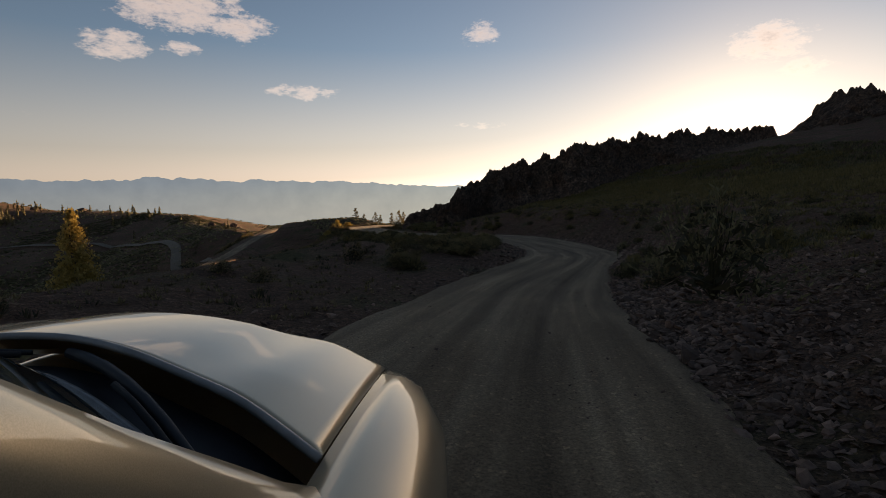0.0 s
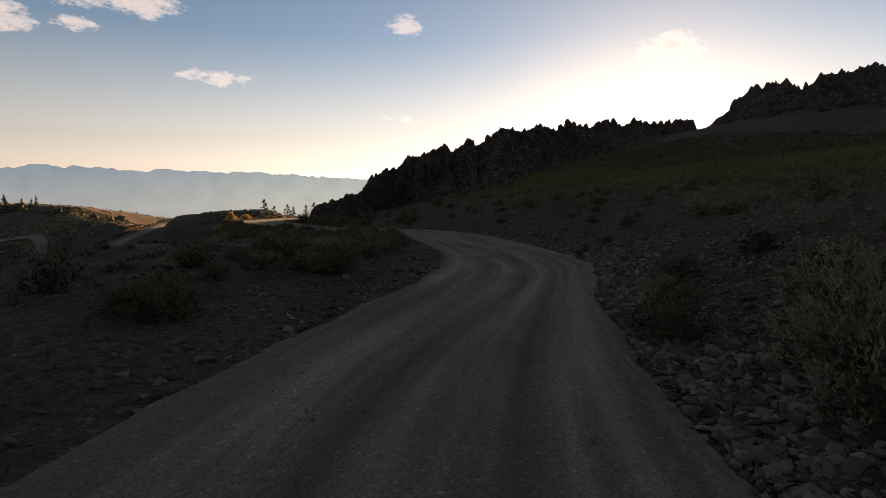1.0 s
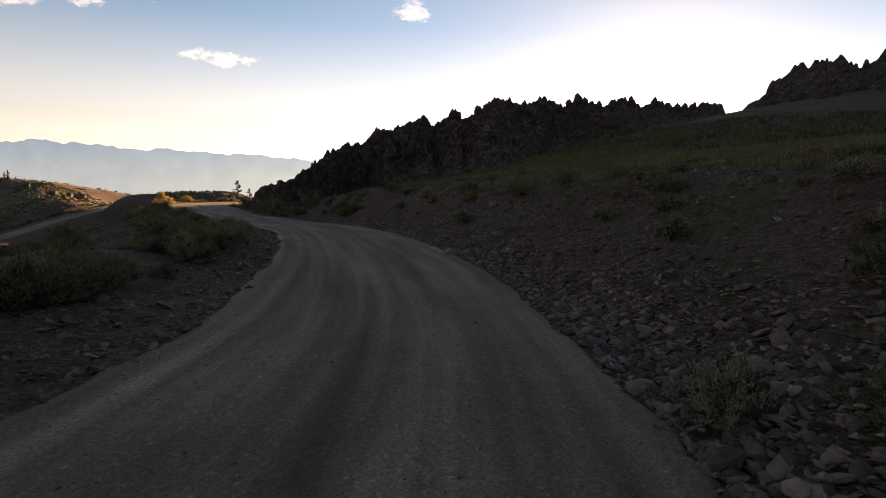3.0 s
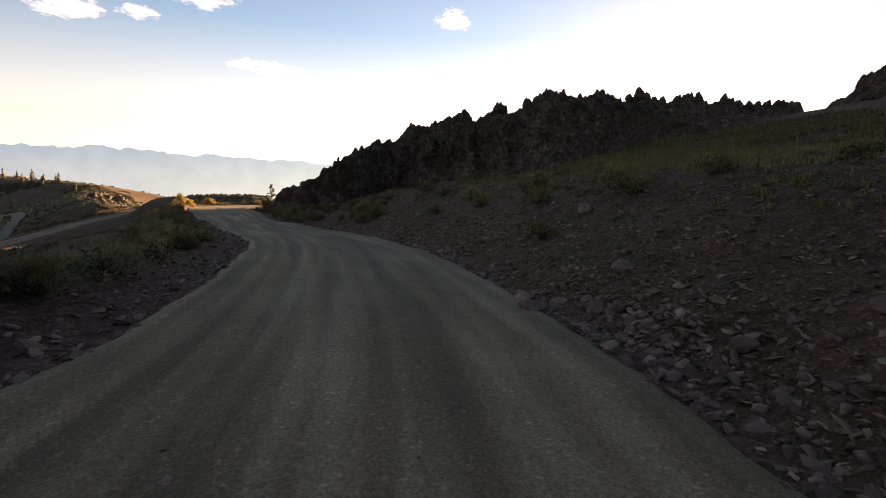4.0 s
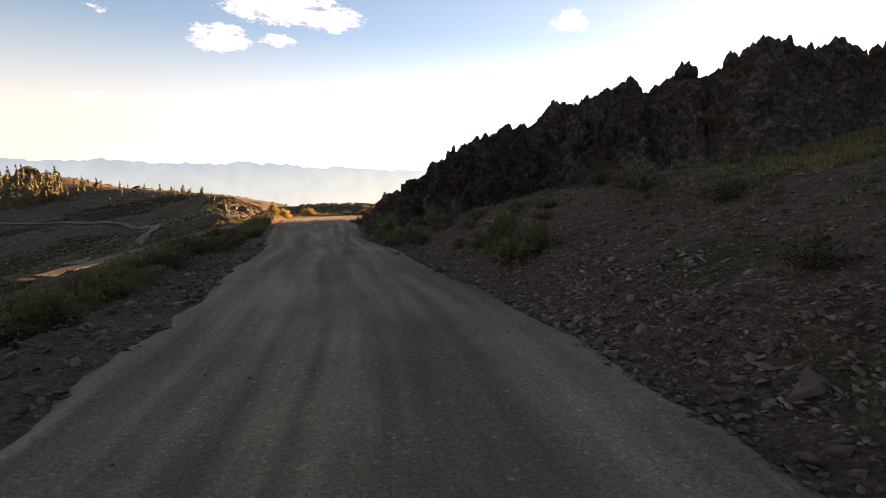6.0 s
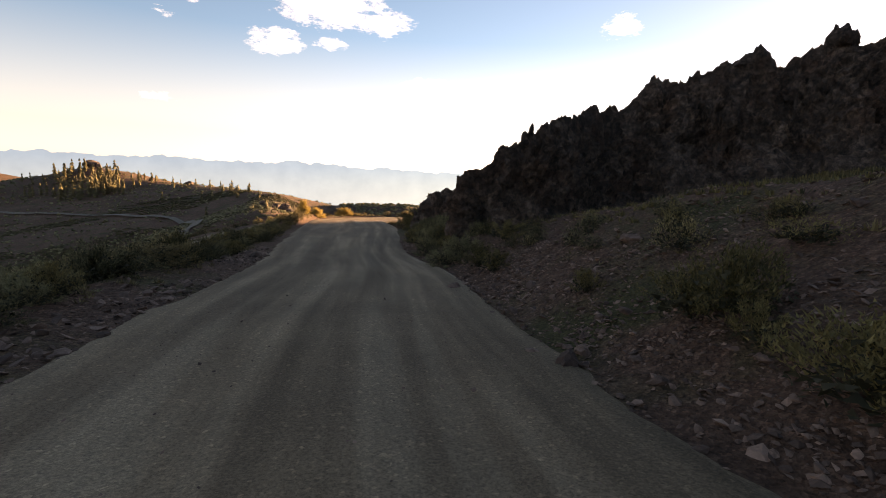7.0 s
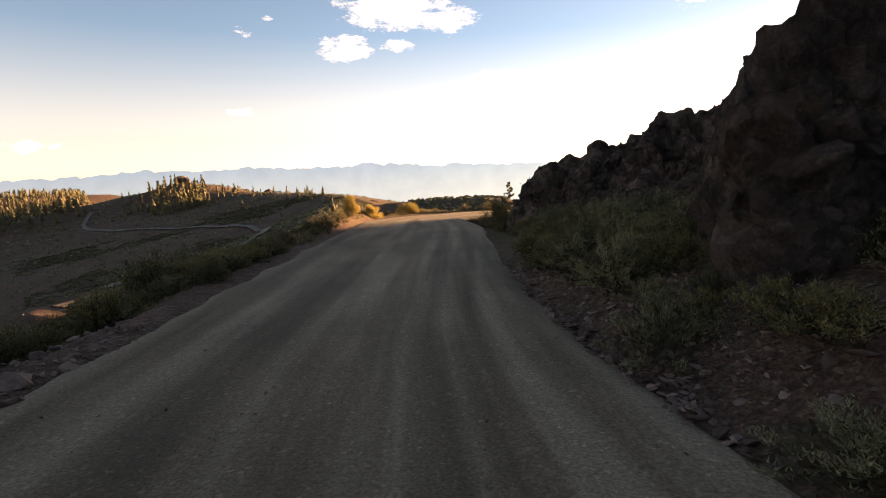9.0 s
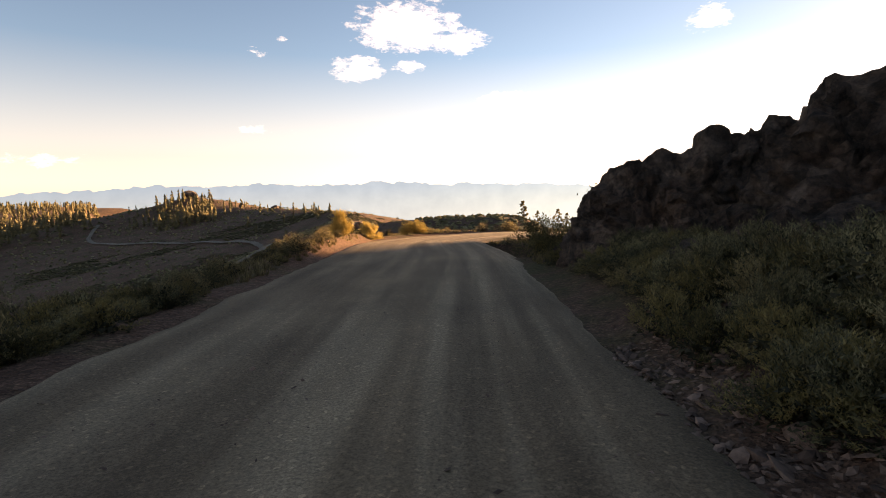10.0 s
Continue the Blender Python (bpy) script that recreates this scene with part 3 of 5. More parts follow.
# ---- the rock ridge, the near bluff and the upper outcrop ----
def rock_wall(name, crest, front, back, label, seed, rough=0.55, step=0.22, across=46, foot=0.6):
    """A craggy wall of rock along a crest line (x, y, z): steep faces broken into blocks and ledges, feet sunk into the ground."""
    line = spline(crest, step)
    tan = np.gradient(line[:, :2], axis=0)
    kern = np.ones(9) / 9
    tan = np.stack([np.convolve(np.pad(tan[:, k], 4, "edge"), kern, "valid") for k in (0, 1)], 1)
    tan /= np.linalg.norm(tan, axis=1)[:, None] + 1e-9
    v = np.linspace(-1, 1, across)
    v = np.sign(v) * np.abs(v) ** 1.25
    rng = np.random.RandomState(seed)
    base_line = ground_z(line[:, 0], line[:, 1])
    high = np.maximum(line[:, 2] - base_line, 0.6)
    ends = np.minimum(np.arange(len(line)), np.arange(len(line))[::-1]) * step
    taper = np.clip(ends / 1.5, 0.15, 1)
    wide = np.where(v[None, :] > 0, front, back) * (0.55 * high[:, None] + 0.7)
    off = v[None, :] * wide
    px = line[:, 0, None] + tan[:, 1, None] * off
    py = line[:, 1, None] - tan[:, 0, None] * off
    gz = ground_z(px, py)
    fall = np.abs(v)[None, :] ** 0.85
    top = base_line[:, None] + (line[:, 2] - base_line)[:, None] * taper[:, None]
    pz = top * (1 - fall) + (gz - foot) * fall
    teeth = np.array([abs(noise.noise(Vector((p[0] * 0.9, p[1] * 0.9, seed)))) * 0.9 + abs(noise.noise(Vector((p[0] * 2.3, p[1] * 2.3, seed)))) * 0.5 for p in line])
    top = top + ((teeth - 0.38) * np.clip(high / 5, 0.35, 1.0) * taper)[:, None]
    pz = top * (1 - fall) + (gz - foot) * fall
    verts = []
    for i in range(len(line)):
        for j in range(across):
            p = Vector((px[i, j], py[i, j], pz[i, j]))
            s = min(1.0, 0.25 + high[i] / 5)
            edge = 1 - abs(v[j]) ** 3
            out = (Vector((tan[i, 1], -tan[i, 0], 0)) * (1 if v[j] > 0 else -1) * min(1, abs(v[j]) * 3) + Vector((0, 0, 0.8))).normalized()
            move = noise.noise_vector(p * 0.42 + Vector((seed, 0, 0))) * 0.5
            for size, amp in ((0.62, 0.8), (1.5, 0.5), (3.6, 0.32), (7.5, 0.2)):
                dist, pts = noise.voronoi(Vector((p.x * size, p.y * size, p.z * size * 0.75)) + Vector((seed, 0, 0)))
                tilt = Vector(noise.cell_vector(pts[0] * 7.3)) - Vector((0.5, 0.5, 0.5))
                move += (out + tilt * 0.7) * (0.3 - dist[0] * 0.45 + tilt.x * 1.1) * amp
            fine = noise.turbulence_vector(p * 2.4, 4, False) * 0.26
            q = p + (move + fine) * rough * s * edge
            top_keep = math.exp(-(v[j] / 0.13) ** 2)
            q = q.lerp(p + move * 0.2 + fine * 0.3, top_keep * 0.9)
            verts.append(q)
    n = across
    faces = [(i * n + j, i * n + j + 1, (i + 1) * n + j + 1, (i + 1) * n + j) for i in range(len(line) - 1) for j in range(n - 1)]
    ob = new(name, mesh_of(name, verts, faces, M_RIDGE, smooth=False))
    return tagged(ob, label, "rock outcrop")


def spires(ob, crest, count, seed, lo, hi):
    """Upright blocks and teeth that stand along a crest, each a part of its ridge."""
    line, r = spline(crest, 0.1), random.Random(seed)
    for _ in range(count):
        x, y, z = line[r.randrange(len(line) // 40, len(line) - len(line) // 30)]
        bm = bmesh.new()
        bmesh.ops.create_icosphere(bm, subdivisions=2, radius=0.5)
        size, tall, lean = r.uniform(lo, hi), r.uniform(1.0, 2.1), Vector((r.uniform(-0.2, 0.2), r.uniform(-0.2, 0.2), 0))
        off = Vector((r.uniform(0, 50), r.uniform(0, 50), 0))
        for v in bm.verts:
            c = v.co.copy()
            cell = Vector(noise.cell_vector((c + off) * 3.2)) - Vector((0.5, 0.5, 0.5))
            c *= 1 + 0.35 * noise.noise(c * 2.2 + off)
            c += cell * 0.26
            c.x *= 1.0 - 0.9 * max(c.z, 0)
            c.y *= 1.0 - 0.9 * max(c.z, 0)
            c.z *= tall
            v.co = (c + lean * c.z) * size
        me = bpy.data.meshes.new("rock_block")
        bm.to_mesh(me)
        bm.free()
        me.materials.append(M_RIDGE)
        block = new("rock_block", me)
        block.parent = ob
        block.location = (x + r.gauss(0, 0.2), y + r.gauss(0, 0.2), z - size * tall * 0.36 + r.uniform(-0.15, 0.1))
        block.rotation_euler = (0, 0, r.uniform(0, 6.28))


def on_face(ob, crest, count, seed, reach, lo, hi):
    """Broken blocks that lie on the ridge's road side, below the crest."""
    line, r = spline(crest, 0.1), random.Random(seed)
    tan = np.gradient(line[:, :2], axis=0)
    tan /= np.linalg.norm(tan, axis=1)[:, None]
    for _ in range(count):
        i = r.randrange(len(line) // 30, len(line) - len(line) // 30)
        o = r.uniform(0.5, reach)
        x, y = line[i, 0] + tan[i, 1] * o, line[i, 1] - tan[i, 0] * o
        if abs(float(by_road(np.array([x]), np.array([y]))[0][0])) < HALF + 1.6:
            continue
        g = float(ground_z(np.array([x]), np.array([y]))[0])
        block = new("rock_block", r.choice(BLOCKS))
        block.parent = ob
        size = r.uniform(lo, hi)
        block.location = (x, y, g + size * 0.1)
        block.scale = (size * r.uniform(0.8, 1.3), size * r.uniform(0.8, 1.3), size * r.uniform(0.7, 1.2))
        block.rotation_euler = (r.uniform(-0.5, 0.5), r.uniform(-0.5, 0.5), r.uniform(0, 6.28))


def block_mesh(seed):
    bm = bmesh.new()
    bmesh.ops.create_cube(bm, size=1)
    bmesh.ops.subdivide_edges(bm, edges=bm.edges[:], cuts=2, use_grid_fill=True)
    r = random.Random(seed)
    off = Vector((r.uniform(0, 90), 0, 0))
    for v in bm.verts:
        v.co = v.co.lerp(v.co.normalized() * 0.6, 0.35) + (Vector(noise.cell_vector(v.co * 2.1 + off)) - Vector((0.5, 0.5, 0.5))) * 0.3
    me = bpy.data.meshes.new("rock_block")
    bm.to_mesh(me)
    bm.free()
    me.materials.append(M_RIDGE)
    return me


BLOCKS = [block_mesh(i) for i in range(8)]
main = rock_wall("rock_ridge", MAIN, 1.0, 1.4, "dark brown craggy volcanic rock ridge above the road", 3, rough=0.95, step=0.12, across=84)
spires(main, MAIN[17:], 36, 21, 0.5, 1.3)
on_face(main, MAIN, 90, 2, 5.0, 0.3, 0.9)
upper = rock_wall("rock_ridge", UPPER, 1.0, 1.4, "jagged dark rock crest with spires on the slope", 5, rough=0.9, step=0.18, across=56)
spires(upper, UPPER, 56, 3, 0.7, 1.6)
on_face(upper, UPPER, 60, 4, 6.0, 0.3, 1.0)
outcrop = rock_wall("rock_outcrop", OUTCROP, 2.3, 1.6, "high dark rock outcrop on top of the slope", 9, rough=1.1, step=0.4, across=44)
spires(outcrop, OUTCROP, 50, 5, 0.9, 2.6)
on_face(outcrop, OUTCROP, 130, 7, 15.0, 0.7, 2.2)
bluff = rock_wall("rock_bluff", BLUFF, 0.32, 0.9, "steep reddish-brown rock bluff beside the road", 12, rough=0.75, step=0.08, across=90)
on_face(bluff, BLUFF, 40, 6, 2.6, 0.15, 0.5)


# ---- far mountains across the big valley ----
def build_mountains():
    m, nd, ln, b = material("painted_haze_mountain", 1.0, 0.0)
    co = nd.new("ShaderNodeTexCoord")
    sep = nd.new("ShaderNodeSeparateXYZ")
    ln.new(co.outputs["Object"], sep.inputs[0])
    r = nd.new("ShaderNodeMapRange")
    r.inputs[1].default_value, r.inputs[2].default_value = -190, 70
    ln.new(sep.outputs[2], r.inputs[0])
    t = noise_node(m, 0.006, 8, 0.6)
    # haze painted into the colour by height, paler low down, bluer at the tops
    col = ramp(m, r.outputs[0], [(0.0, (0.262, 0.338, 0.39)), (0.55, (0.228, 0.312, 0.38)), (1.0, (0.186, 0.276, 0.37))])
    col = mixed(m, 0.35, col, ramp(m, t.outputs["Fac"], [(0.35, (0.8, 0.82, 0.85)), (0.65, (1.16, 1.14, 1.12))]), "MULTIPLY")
    # sun glare painted in: brighter and warmer towards the sun's side
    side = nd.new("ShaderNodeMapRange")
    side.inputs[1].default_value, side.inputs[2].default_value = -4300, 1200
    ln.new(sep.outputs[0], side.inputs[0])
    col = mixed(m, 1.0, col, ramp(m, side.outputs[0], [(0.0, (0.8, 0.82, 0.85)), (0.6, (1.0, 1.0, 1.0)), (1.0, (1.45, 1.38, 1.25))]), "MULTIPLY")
    # the range glows by emission, so its painted haze needs no lighting
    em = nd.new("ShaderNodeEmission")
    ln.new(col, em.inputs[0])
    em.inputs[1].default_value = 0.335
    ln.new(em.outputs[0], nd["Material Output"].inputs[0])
    verts, faces, n = [], [], 1600
    for i in range(n + 1):
        az = radians(-130 + 200 * i / n)
        a = math.degrees(az)
        el = 1.0 - 0.7 * float(smooth01(np.array(a), -6, 14)) - 0.7 * float(smooth01(np.array(-a), 32, 50))
        rough = 0.5 * float(fbm(np.array(a * 1.0), np.array(3.0), 6.0, 4, 0.55)) + 0.5 * abs(float(fbm(np.array(a * 1.0), np.array(9.0), 2.2, 5, 0.6)))
        top = 4500 * math.tan(radians(el + rough))
        x, y = 4500 * math.sin(az) + 10, 4500 * math.cos(az) + 40
        verts += [(x, y, top), (x * 0.985, y * 0.985, top * 0.3 - 90), (x * 0.96, y * 0.96, -640)]
        if i:
            k = 3 * i
            faces += [(k - 3, k, k + 1, k - 2), (k - 2, k + 1, k + 2, k - 1)]
    tagged(new("backdrop", mesh_of("backdrop", verts, faces, m)), "mountain range across a wide valley, blue haze painted as its glow", "mountains", kind="structure")


build_mountains()


# ---- scatter: where things may stand ----
rng = random.Random(11)


def spot(s, d):
    """The place beside the road: s metres along its middle from the clip's start, d metres to the right of it."""
    x, y = beside(np.array([float(s)]), np.array([float(d)]))
    return float(x[0]), float(y[0])


START = int(np.argmin(np.hypot(ROAD[:, 0] + 3.15, ROAD[:, 1] + 2.6)))


def beside(s, d):
    at = np.clip(START + s / 0.6, 1, len(ROAD) - 2)
    i = np.arange(len(ROAD))
    d = widened(d, at)
    x, y, tx, ty = (np.interp(at, i, v) for v in (ROAD[:, 0], ROAD[:, 1], TAN[:, 0], TAN[:, 1]))
    return x + ty * d, y - tx * d


def zs(points):
    p = np.array(points, float).reshape(-1, 2)
    return ground_z(p[:, 0], p[:, 1])


# ---- stones ----
def stone_mesh(name, seed, flat, detail=1):
    bm = bmesh.new()
    bmesh.ops.create_icosphere(bm, subdivisions=detail, radius=0.5)
    r = random.Random(seed)
    for v in bm.verts:
        k = 0.75 + 0.5 * r.random()
        v.co = Vector((v.co.x * k * r.uniform(0.9, 1.3), v.co.y * k, v.co.z * k * flat))
    cut = Vector((r.uniform(-1, 1), r.uniform(-1, 1), 0.6)).normalized()
    for v in bm.verts:
        h = v.co.dot(cut) - 0.3
        if h > 0:
            v.co -= cut * h * 0.9
    me = bpy.data.meshes.new(name)
    bm.to_mesh(me)
    bm.free()
    me.materials.append(M_STONE)
    return me


STONES = [stone_mesh("stone", 40 + i, f) for i, f in enumerate((0.45, 0.6, 0.35, 0.8, 0.5, 0.3))]
HILL_ROCKS = [stone_mesh("boulder", 64 + i, f, 2) for i, f in enumerate((0.8, 0.9, 0.7))]
for me in HILL_ROCKS:
    me.materials[0] = M_RIDGE
BOULDERS = [stone_mesh("boulder", 60 + i, f, 2) for i, f in enumerate((0.7, 0.55, 0.8))]


def lay(name, me, x, y, z, size, label, category, group="", tilt=0.35, r=rng):
    ob = new(name, me)
    ob.location = (x, y, z)
    ob.rotation_euler = (r.uniform(-tilt, tilt), r.uniform(-tilt, tilt), r.uniform(0, 6.28))
    ob.scale = (size * r.uniform(0.8, 1.3), size * r.uniform(0.8, 1.2), size * r.uniform(0.8, 1.2))
    return tagged(ob, label, category, group)


def roadside_stones():
    places = []
    while len(places) < 300:
        s, right = rng.uniform(1, 84), rng.random() < 0.86
        d = HALF + 0.25 + abs(rng.gauss(0.2, 0.6)) if right else -(HALF + 0.3 + abs(rng.gauss(0, 0.8)))
        if right and rng.random() < 0.25:
            d += rng.uniform(0.5, 5)
        places.append((*spot(s, d), d))
    z = zs([p[:2] for p in places])
    for (x, y, d), h in zip(places, z):
        size = min(0.28, 0.08 * math.exp(abs(rng.gauss(0, 0.5))))
        lay("stone", rng.choice(STONES), x, y, h + size * 0.1, size, "angular pinkish-grey stone lying at the gravel road's edge", "stone", "stones along the road")


def scree():
    """Loose scree and gravel, far too many to count: small angular stones joined into one mesh."""
    shapes = []
    for me in STONES:
        shapes.append((np.array([v.co for v in me.vertices]), np.array([p.vertices for p in me.polygons])))
    shards = []
    for i in range(5):
        q = np.random.RandomState(50 + i)
        v = np.array([(0.6, 0, 0), (-0.55, 0.1, 0), (0.1, 0.45, 0.03), (-0.05, -0.42, 0), (0.08, 0.05, 0.22), (0, 0, -0.2)]) * q.uniform(0.7, 1.3, (6, 3))
        shards.append((v, np.array([(0, 2, 4), (2, 1, 4), (1, 3, 4), (3, 0, 4), (2, 0, 5), (1, 2, 5), (3, 1, 5), (0, 3, 5)])))
    r = np.random.RandomState(5)
    n0, n1, n2, n3, n4 = 12000, 58000, 9000, 6000, 9000
    s = np.r_[r.uniform(0, 86, n0 + n1), r.uniform(0, 90, n2), r.uniform(0, 80, n3), r.uniform(6, 42, n4)]
    d = np.r_[HALF - 0.12 + np.abs(r.normal(0, 0.75, n0)), HALF + 0.3 + np.abs(r.normal(0, 1.0, n1)) * r.choice([1.2, 2.6, 5.0], n1, p=[0.3, 0.4, 0.3]),
              r.uniform(-HALF, HALF, n2), -HALF + 0.1 - np.abs(r.normal(0, 1.0, n3)), HALF + 0.05 + np.abs(r.normal(0, 0.65, n4))]
    size = np.r_[0.047 * np.exp(np.abs(r.normal(0, 0.5, n0))), 0.036 * np.exp(np.abs(r.normal(0, 0.6, n1))), 0.017 * np.exp(np.abs(r.normal(0, 0.45, n2))), 0.042 * np.exp(np.abs(r.normal(0, 0.6, n3))), 0.065 * np.exp(np.abs(r.normal(0, 0.5, n4)))]
    size = np.minimum(size, 0.22)
    size[n0:n0 + n1] = np.minimum(size[n0:n0 + n1], 0.12)
    clump = np.array([float(v) for v in fbm(s * 1.0, d * 1.0, 3.0, 3)])
    keep = (clump > -0.12) | (r.rand(len(s)) < 0.35)
    slope = np.arange(len(s))[keep]
    slope = (slope >= n0) & (slope < n0 + n1)
    s, d, size = s[keep], d[keep], size[keep]
    x, y = beside(s, d)
    z = ground_z(x, y)
    dd, kk = by_road(x, y)
    on = np.abs(dd) < HALF - 0.15
    z = np.where(on, ROAD[kk, 2] + 0.005, z)
    verts, faces, at = [], [], 0
    for i in range(len(x)):
        v, f = shards[i % len(shards)] if slope[i] or size[i] < 0.07 else shapes[i % len(shapes)]
        a = r.uniform(0, 6.28)
        c, q = math.cos(a), math.sin(a)
        p = v * size[i] * r.uniform(0.7, 1.3, 3)
        t, u = r.uniform(-0.6, 0.6), r.uniform(-0.5, 0.5)
        p = np.stack([p[:, 0] * c - p[:, 1] * q + x[i], p[:, 0] * q + p[:, 1] * c + y[i], p[:, 2] + p[:, 0] * t + p[:, 1] * u + z[i] + size[i] * 0.1], 1)
        verts.append(p)
        faces.append(f + at)
        at += len(v)
    me = mesh_of("scree", np.concatenate(verts).tolist(), np.concatenate(faces).tolist(), M_STONE, smooth=False)
    tagged(new("scree", me), "loose angular scree and gravel along the road", "gravel", kind="stuff")


roadside_stones()
scree()
for px, py, size in ((17.8, 32.85, 0.36), (18, 33.5, 0.26), (18.3, 32.95, 0.22), (17.5, 32.9, 0.09), (19.2, 32.7, 0.27), (18.3, 32, 0.3), (18, 55.3, 0.32), (17.7, 55.8, 0.22), (18.3, 55.7, 0.2), (18.2, 56, 0.16), (17.1, 61.5, 0.32), (12.9, 18.4, 0.26), (12.75, 18.2, 0.28), (12.9, 18.9, 0.2), (12.7, 19.3, 0.18), (7.9, 12.3, 0.2), (15.9, 75.5, 0.26), (15.8, 71.3, 0.16), (15.75, 71.6, 0.15), (10.4, 68.1, 0.38), (10.3, 68.9, 0.3), (21.5, 36.9, 0.42), (20.4, 59.4, 0.4)):
    lay("boulder", BOULDERS[int(size * 100) % 3], px, py, float(zs([(px, py)])[0]) + size * 0.14, size, "weathered grey boulder with worn faces beside the road", "boulder", "boulders by the road", 0.2)


# ---- sagebrush, grass ----
def shrub_parts(seed, leaf_mat, blades=820, high=0.55, wide=0.5, blade=0.055, stray=0.06, narrow=0.22, core=1.0):
    """Twigs that fan out from one root, and many narrow leaves in tufts towards their ends."""
    r = random.Random(seed)
    stems, leaves = bmesh.new(), bmesh.new()
    tips = []
    for i in range(34):
        a, lean = r.uniform(0, 6.28), r.uniform(0.05, 1.5)
        tip = Vector((math.cos(a) * math.sin(lean) * wide * 1.15, math.sin(a) * math.sin(lean) * wide * 1.15, math.cos(lean) * high * r.uniform(0.7, 1.1) + 0.05))
        mid = tip * 0.5 + Vector((r.uniform(-0.06, 0.06), r.uniform(-0.06, 0.06), 0.05))
        tips.append((mid, tip))
        side = Vector((-math.sin(a), math.cos(a), 0)) * 0.006
        q = [stems.verts.new(p) for p in (-side, side, mid + side * 0.7, mid - side * 0.7, tip)]
        stems.faces.new(q[:4])
        stems.faces.new((q[3], q[2], q[4]))
    # dense inner growth fills the dome: short twigs, leaves, shade painted into their colour
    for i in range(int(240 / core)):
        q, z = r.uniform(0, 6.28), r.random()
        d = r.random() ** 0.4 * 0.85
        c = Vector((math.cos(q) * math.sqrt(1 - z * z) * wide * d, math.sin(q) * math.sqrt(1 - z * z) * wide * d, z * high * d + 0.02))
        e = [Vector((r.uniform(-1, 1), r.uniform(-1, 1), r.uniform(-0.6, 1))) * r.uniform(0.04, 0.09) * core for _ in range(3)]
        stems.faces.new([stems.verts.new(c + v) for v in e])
    for i in range(blades):
        mid, tip = r.choice(tips)
        u = 0.3 + 0.72 * r.random() ** 0.6
        base = tip * u + Vector((r.gauss(0, stray), r.gauss(0, stray), r.gauss(0, stray * 0.75)))
        base.z = max(base.z, 0.03)
        grow = (base.normalized() * 0.6 + Vector((r.uniform(-1, 1), r.uniform(-1, 1), r.uniform(0.1, 1.1)))).normalized()
        across = grow.cross(Vector((r.uniform(-1, 1), r.uniform(-1, 1), r.uniform(-1, 1)))).normalized()
        n, w = blade * r.uniform(0.7, 1.5), blade * narrow
        if blade < 0.04:
            q = [leaves.verts.new(p) for p in (base + across * w * 0.6, base - across * w * 0.6, base + grow * n * 1.2)]
        else:
            q = [leaves.verts.new(p) for p in (base, base + grow * n * 0.55 + across * w * 0.65, base + grow * n, base + grow * n * 0.55 - across * w * 0.65)]
        leaves.faces.new(q)
    return stems, leaves, leaf_mat


def make_shrub(name, seed, leaf_mat, label, group, **kw):
    stems, leaves, mat = shrub_parts(seed, leaf_mat, **kw)
    root = new(name)
    tagged(part("twig", stems, M_BRUSH_SHADE, root, smooth=False), kind="stuff")
    tagged(part("foliage", leaves, mat, root, smooth=False), kind="stuff")
    return tagged(root, label, "shrub", group)


SHRUBS = [make_shrub("sagebrush", 1, M_SAGE, "grey-green sagebrush with narrow leaves on stony soil", "sagebrush on the slope"),
          make_shrub("sagebrush", 2, M_SAGE, "grey-green sagebrush with narrow leaves on stony soil", "sagebrush on the slope", high=0.5, wide=0.6),
          make_shrub("sagebrush", 3, M_SAGE, "grey-green sagebrush with narrow leaves on stony soil", "sagebrush on the slope", high=0.75, wide=0.5, blades=820),
          make_shrub("rabbitbrush", 4, M_GREEN, "olive green bushy rabbitbrush beside the road", "green bushes on the slope", high=0.55, wide=0.5, blades=750, blade=0.056),
          make_shrub("rabbitbrush", 5, M_GREEN, "olive green bushy rabbitbrush beside the road", "green bushes on the slope", high=0.45, wide=0.55, blades=750, blade=0.056),
          make_shrub("dry_bush", 6, M_STRAW, "dry straw-brown bush beside the gravel road", "dry bushes by the road", high=0.6, wide=0.5, blades=720, blade=0.064),
          make_shrub("rabbitbrush", 7, M_GREEN, "dense olive rabbitbrush beside the road", "green bushes on the slope", high=0.5, wide=0.5, blades=2500, blade=0.035, stray=0.03, narrow=0.35, core=0.75),
          make_shrub("sagebrush", 8, M_SAGE, "dense grey-green sagebrush on stony soil", "sagebrush on the slope", high=0.55, wide=0.52, blades=2500, blade=0.035, stray=0.03, narrow=0.35, core=0.75),
          make_shrub("sagebrush", 9, M_SAGE, "tall plumed grey-green sagebrush below the rocks", "sagebrush on the slope", high=0.75, wide=0.5, blades=2800, blade=0.035, stray=0.028, narrow=0.35, core=0.75),
          make_shrub("dry_bush", 10, M_STRAW, "dense dry straw-brown bush beside the gravel road", "dry bushes by the road", high=0.5, wide=0.5, blades=2300, blade=0.037, stray=0.03, narrow=0.29, core=0.75)]
used = set()


def plant(kind, x, y, z, size, r=rng):
    m = pose(x, y, z - 0.03, r.uniform(-6, 6), r.uniform(-6, 6), r.uniform(0, 360)) @ Matrix.Diagonal((size * r.uniform(0.85, 1.25), size * r.uniform(0.85, 1.25), size * r.uniform(0.8, 1.15), 1))
    if kind not in used:
        used.add(kind)
        SHRUBS[kind].matrix_basis = m
        return SHRUBS[kind]
    ob = copy_thing(SHRUBS[kind], pose(0, 0, 0))
    ob.matrix_basis = m
    return ob


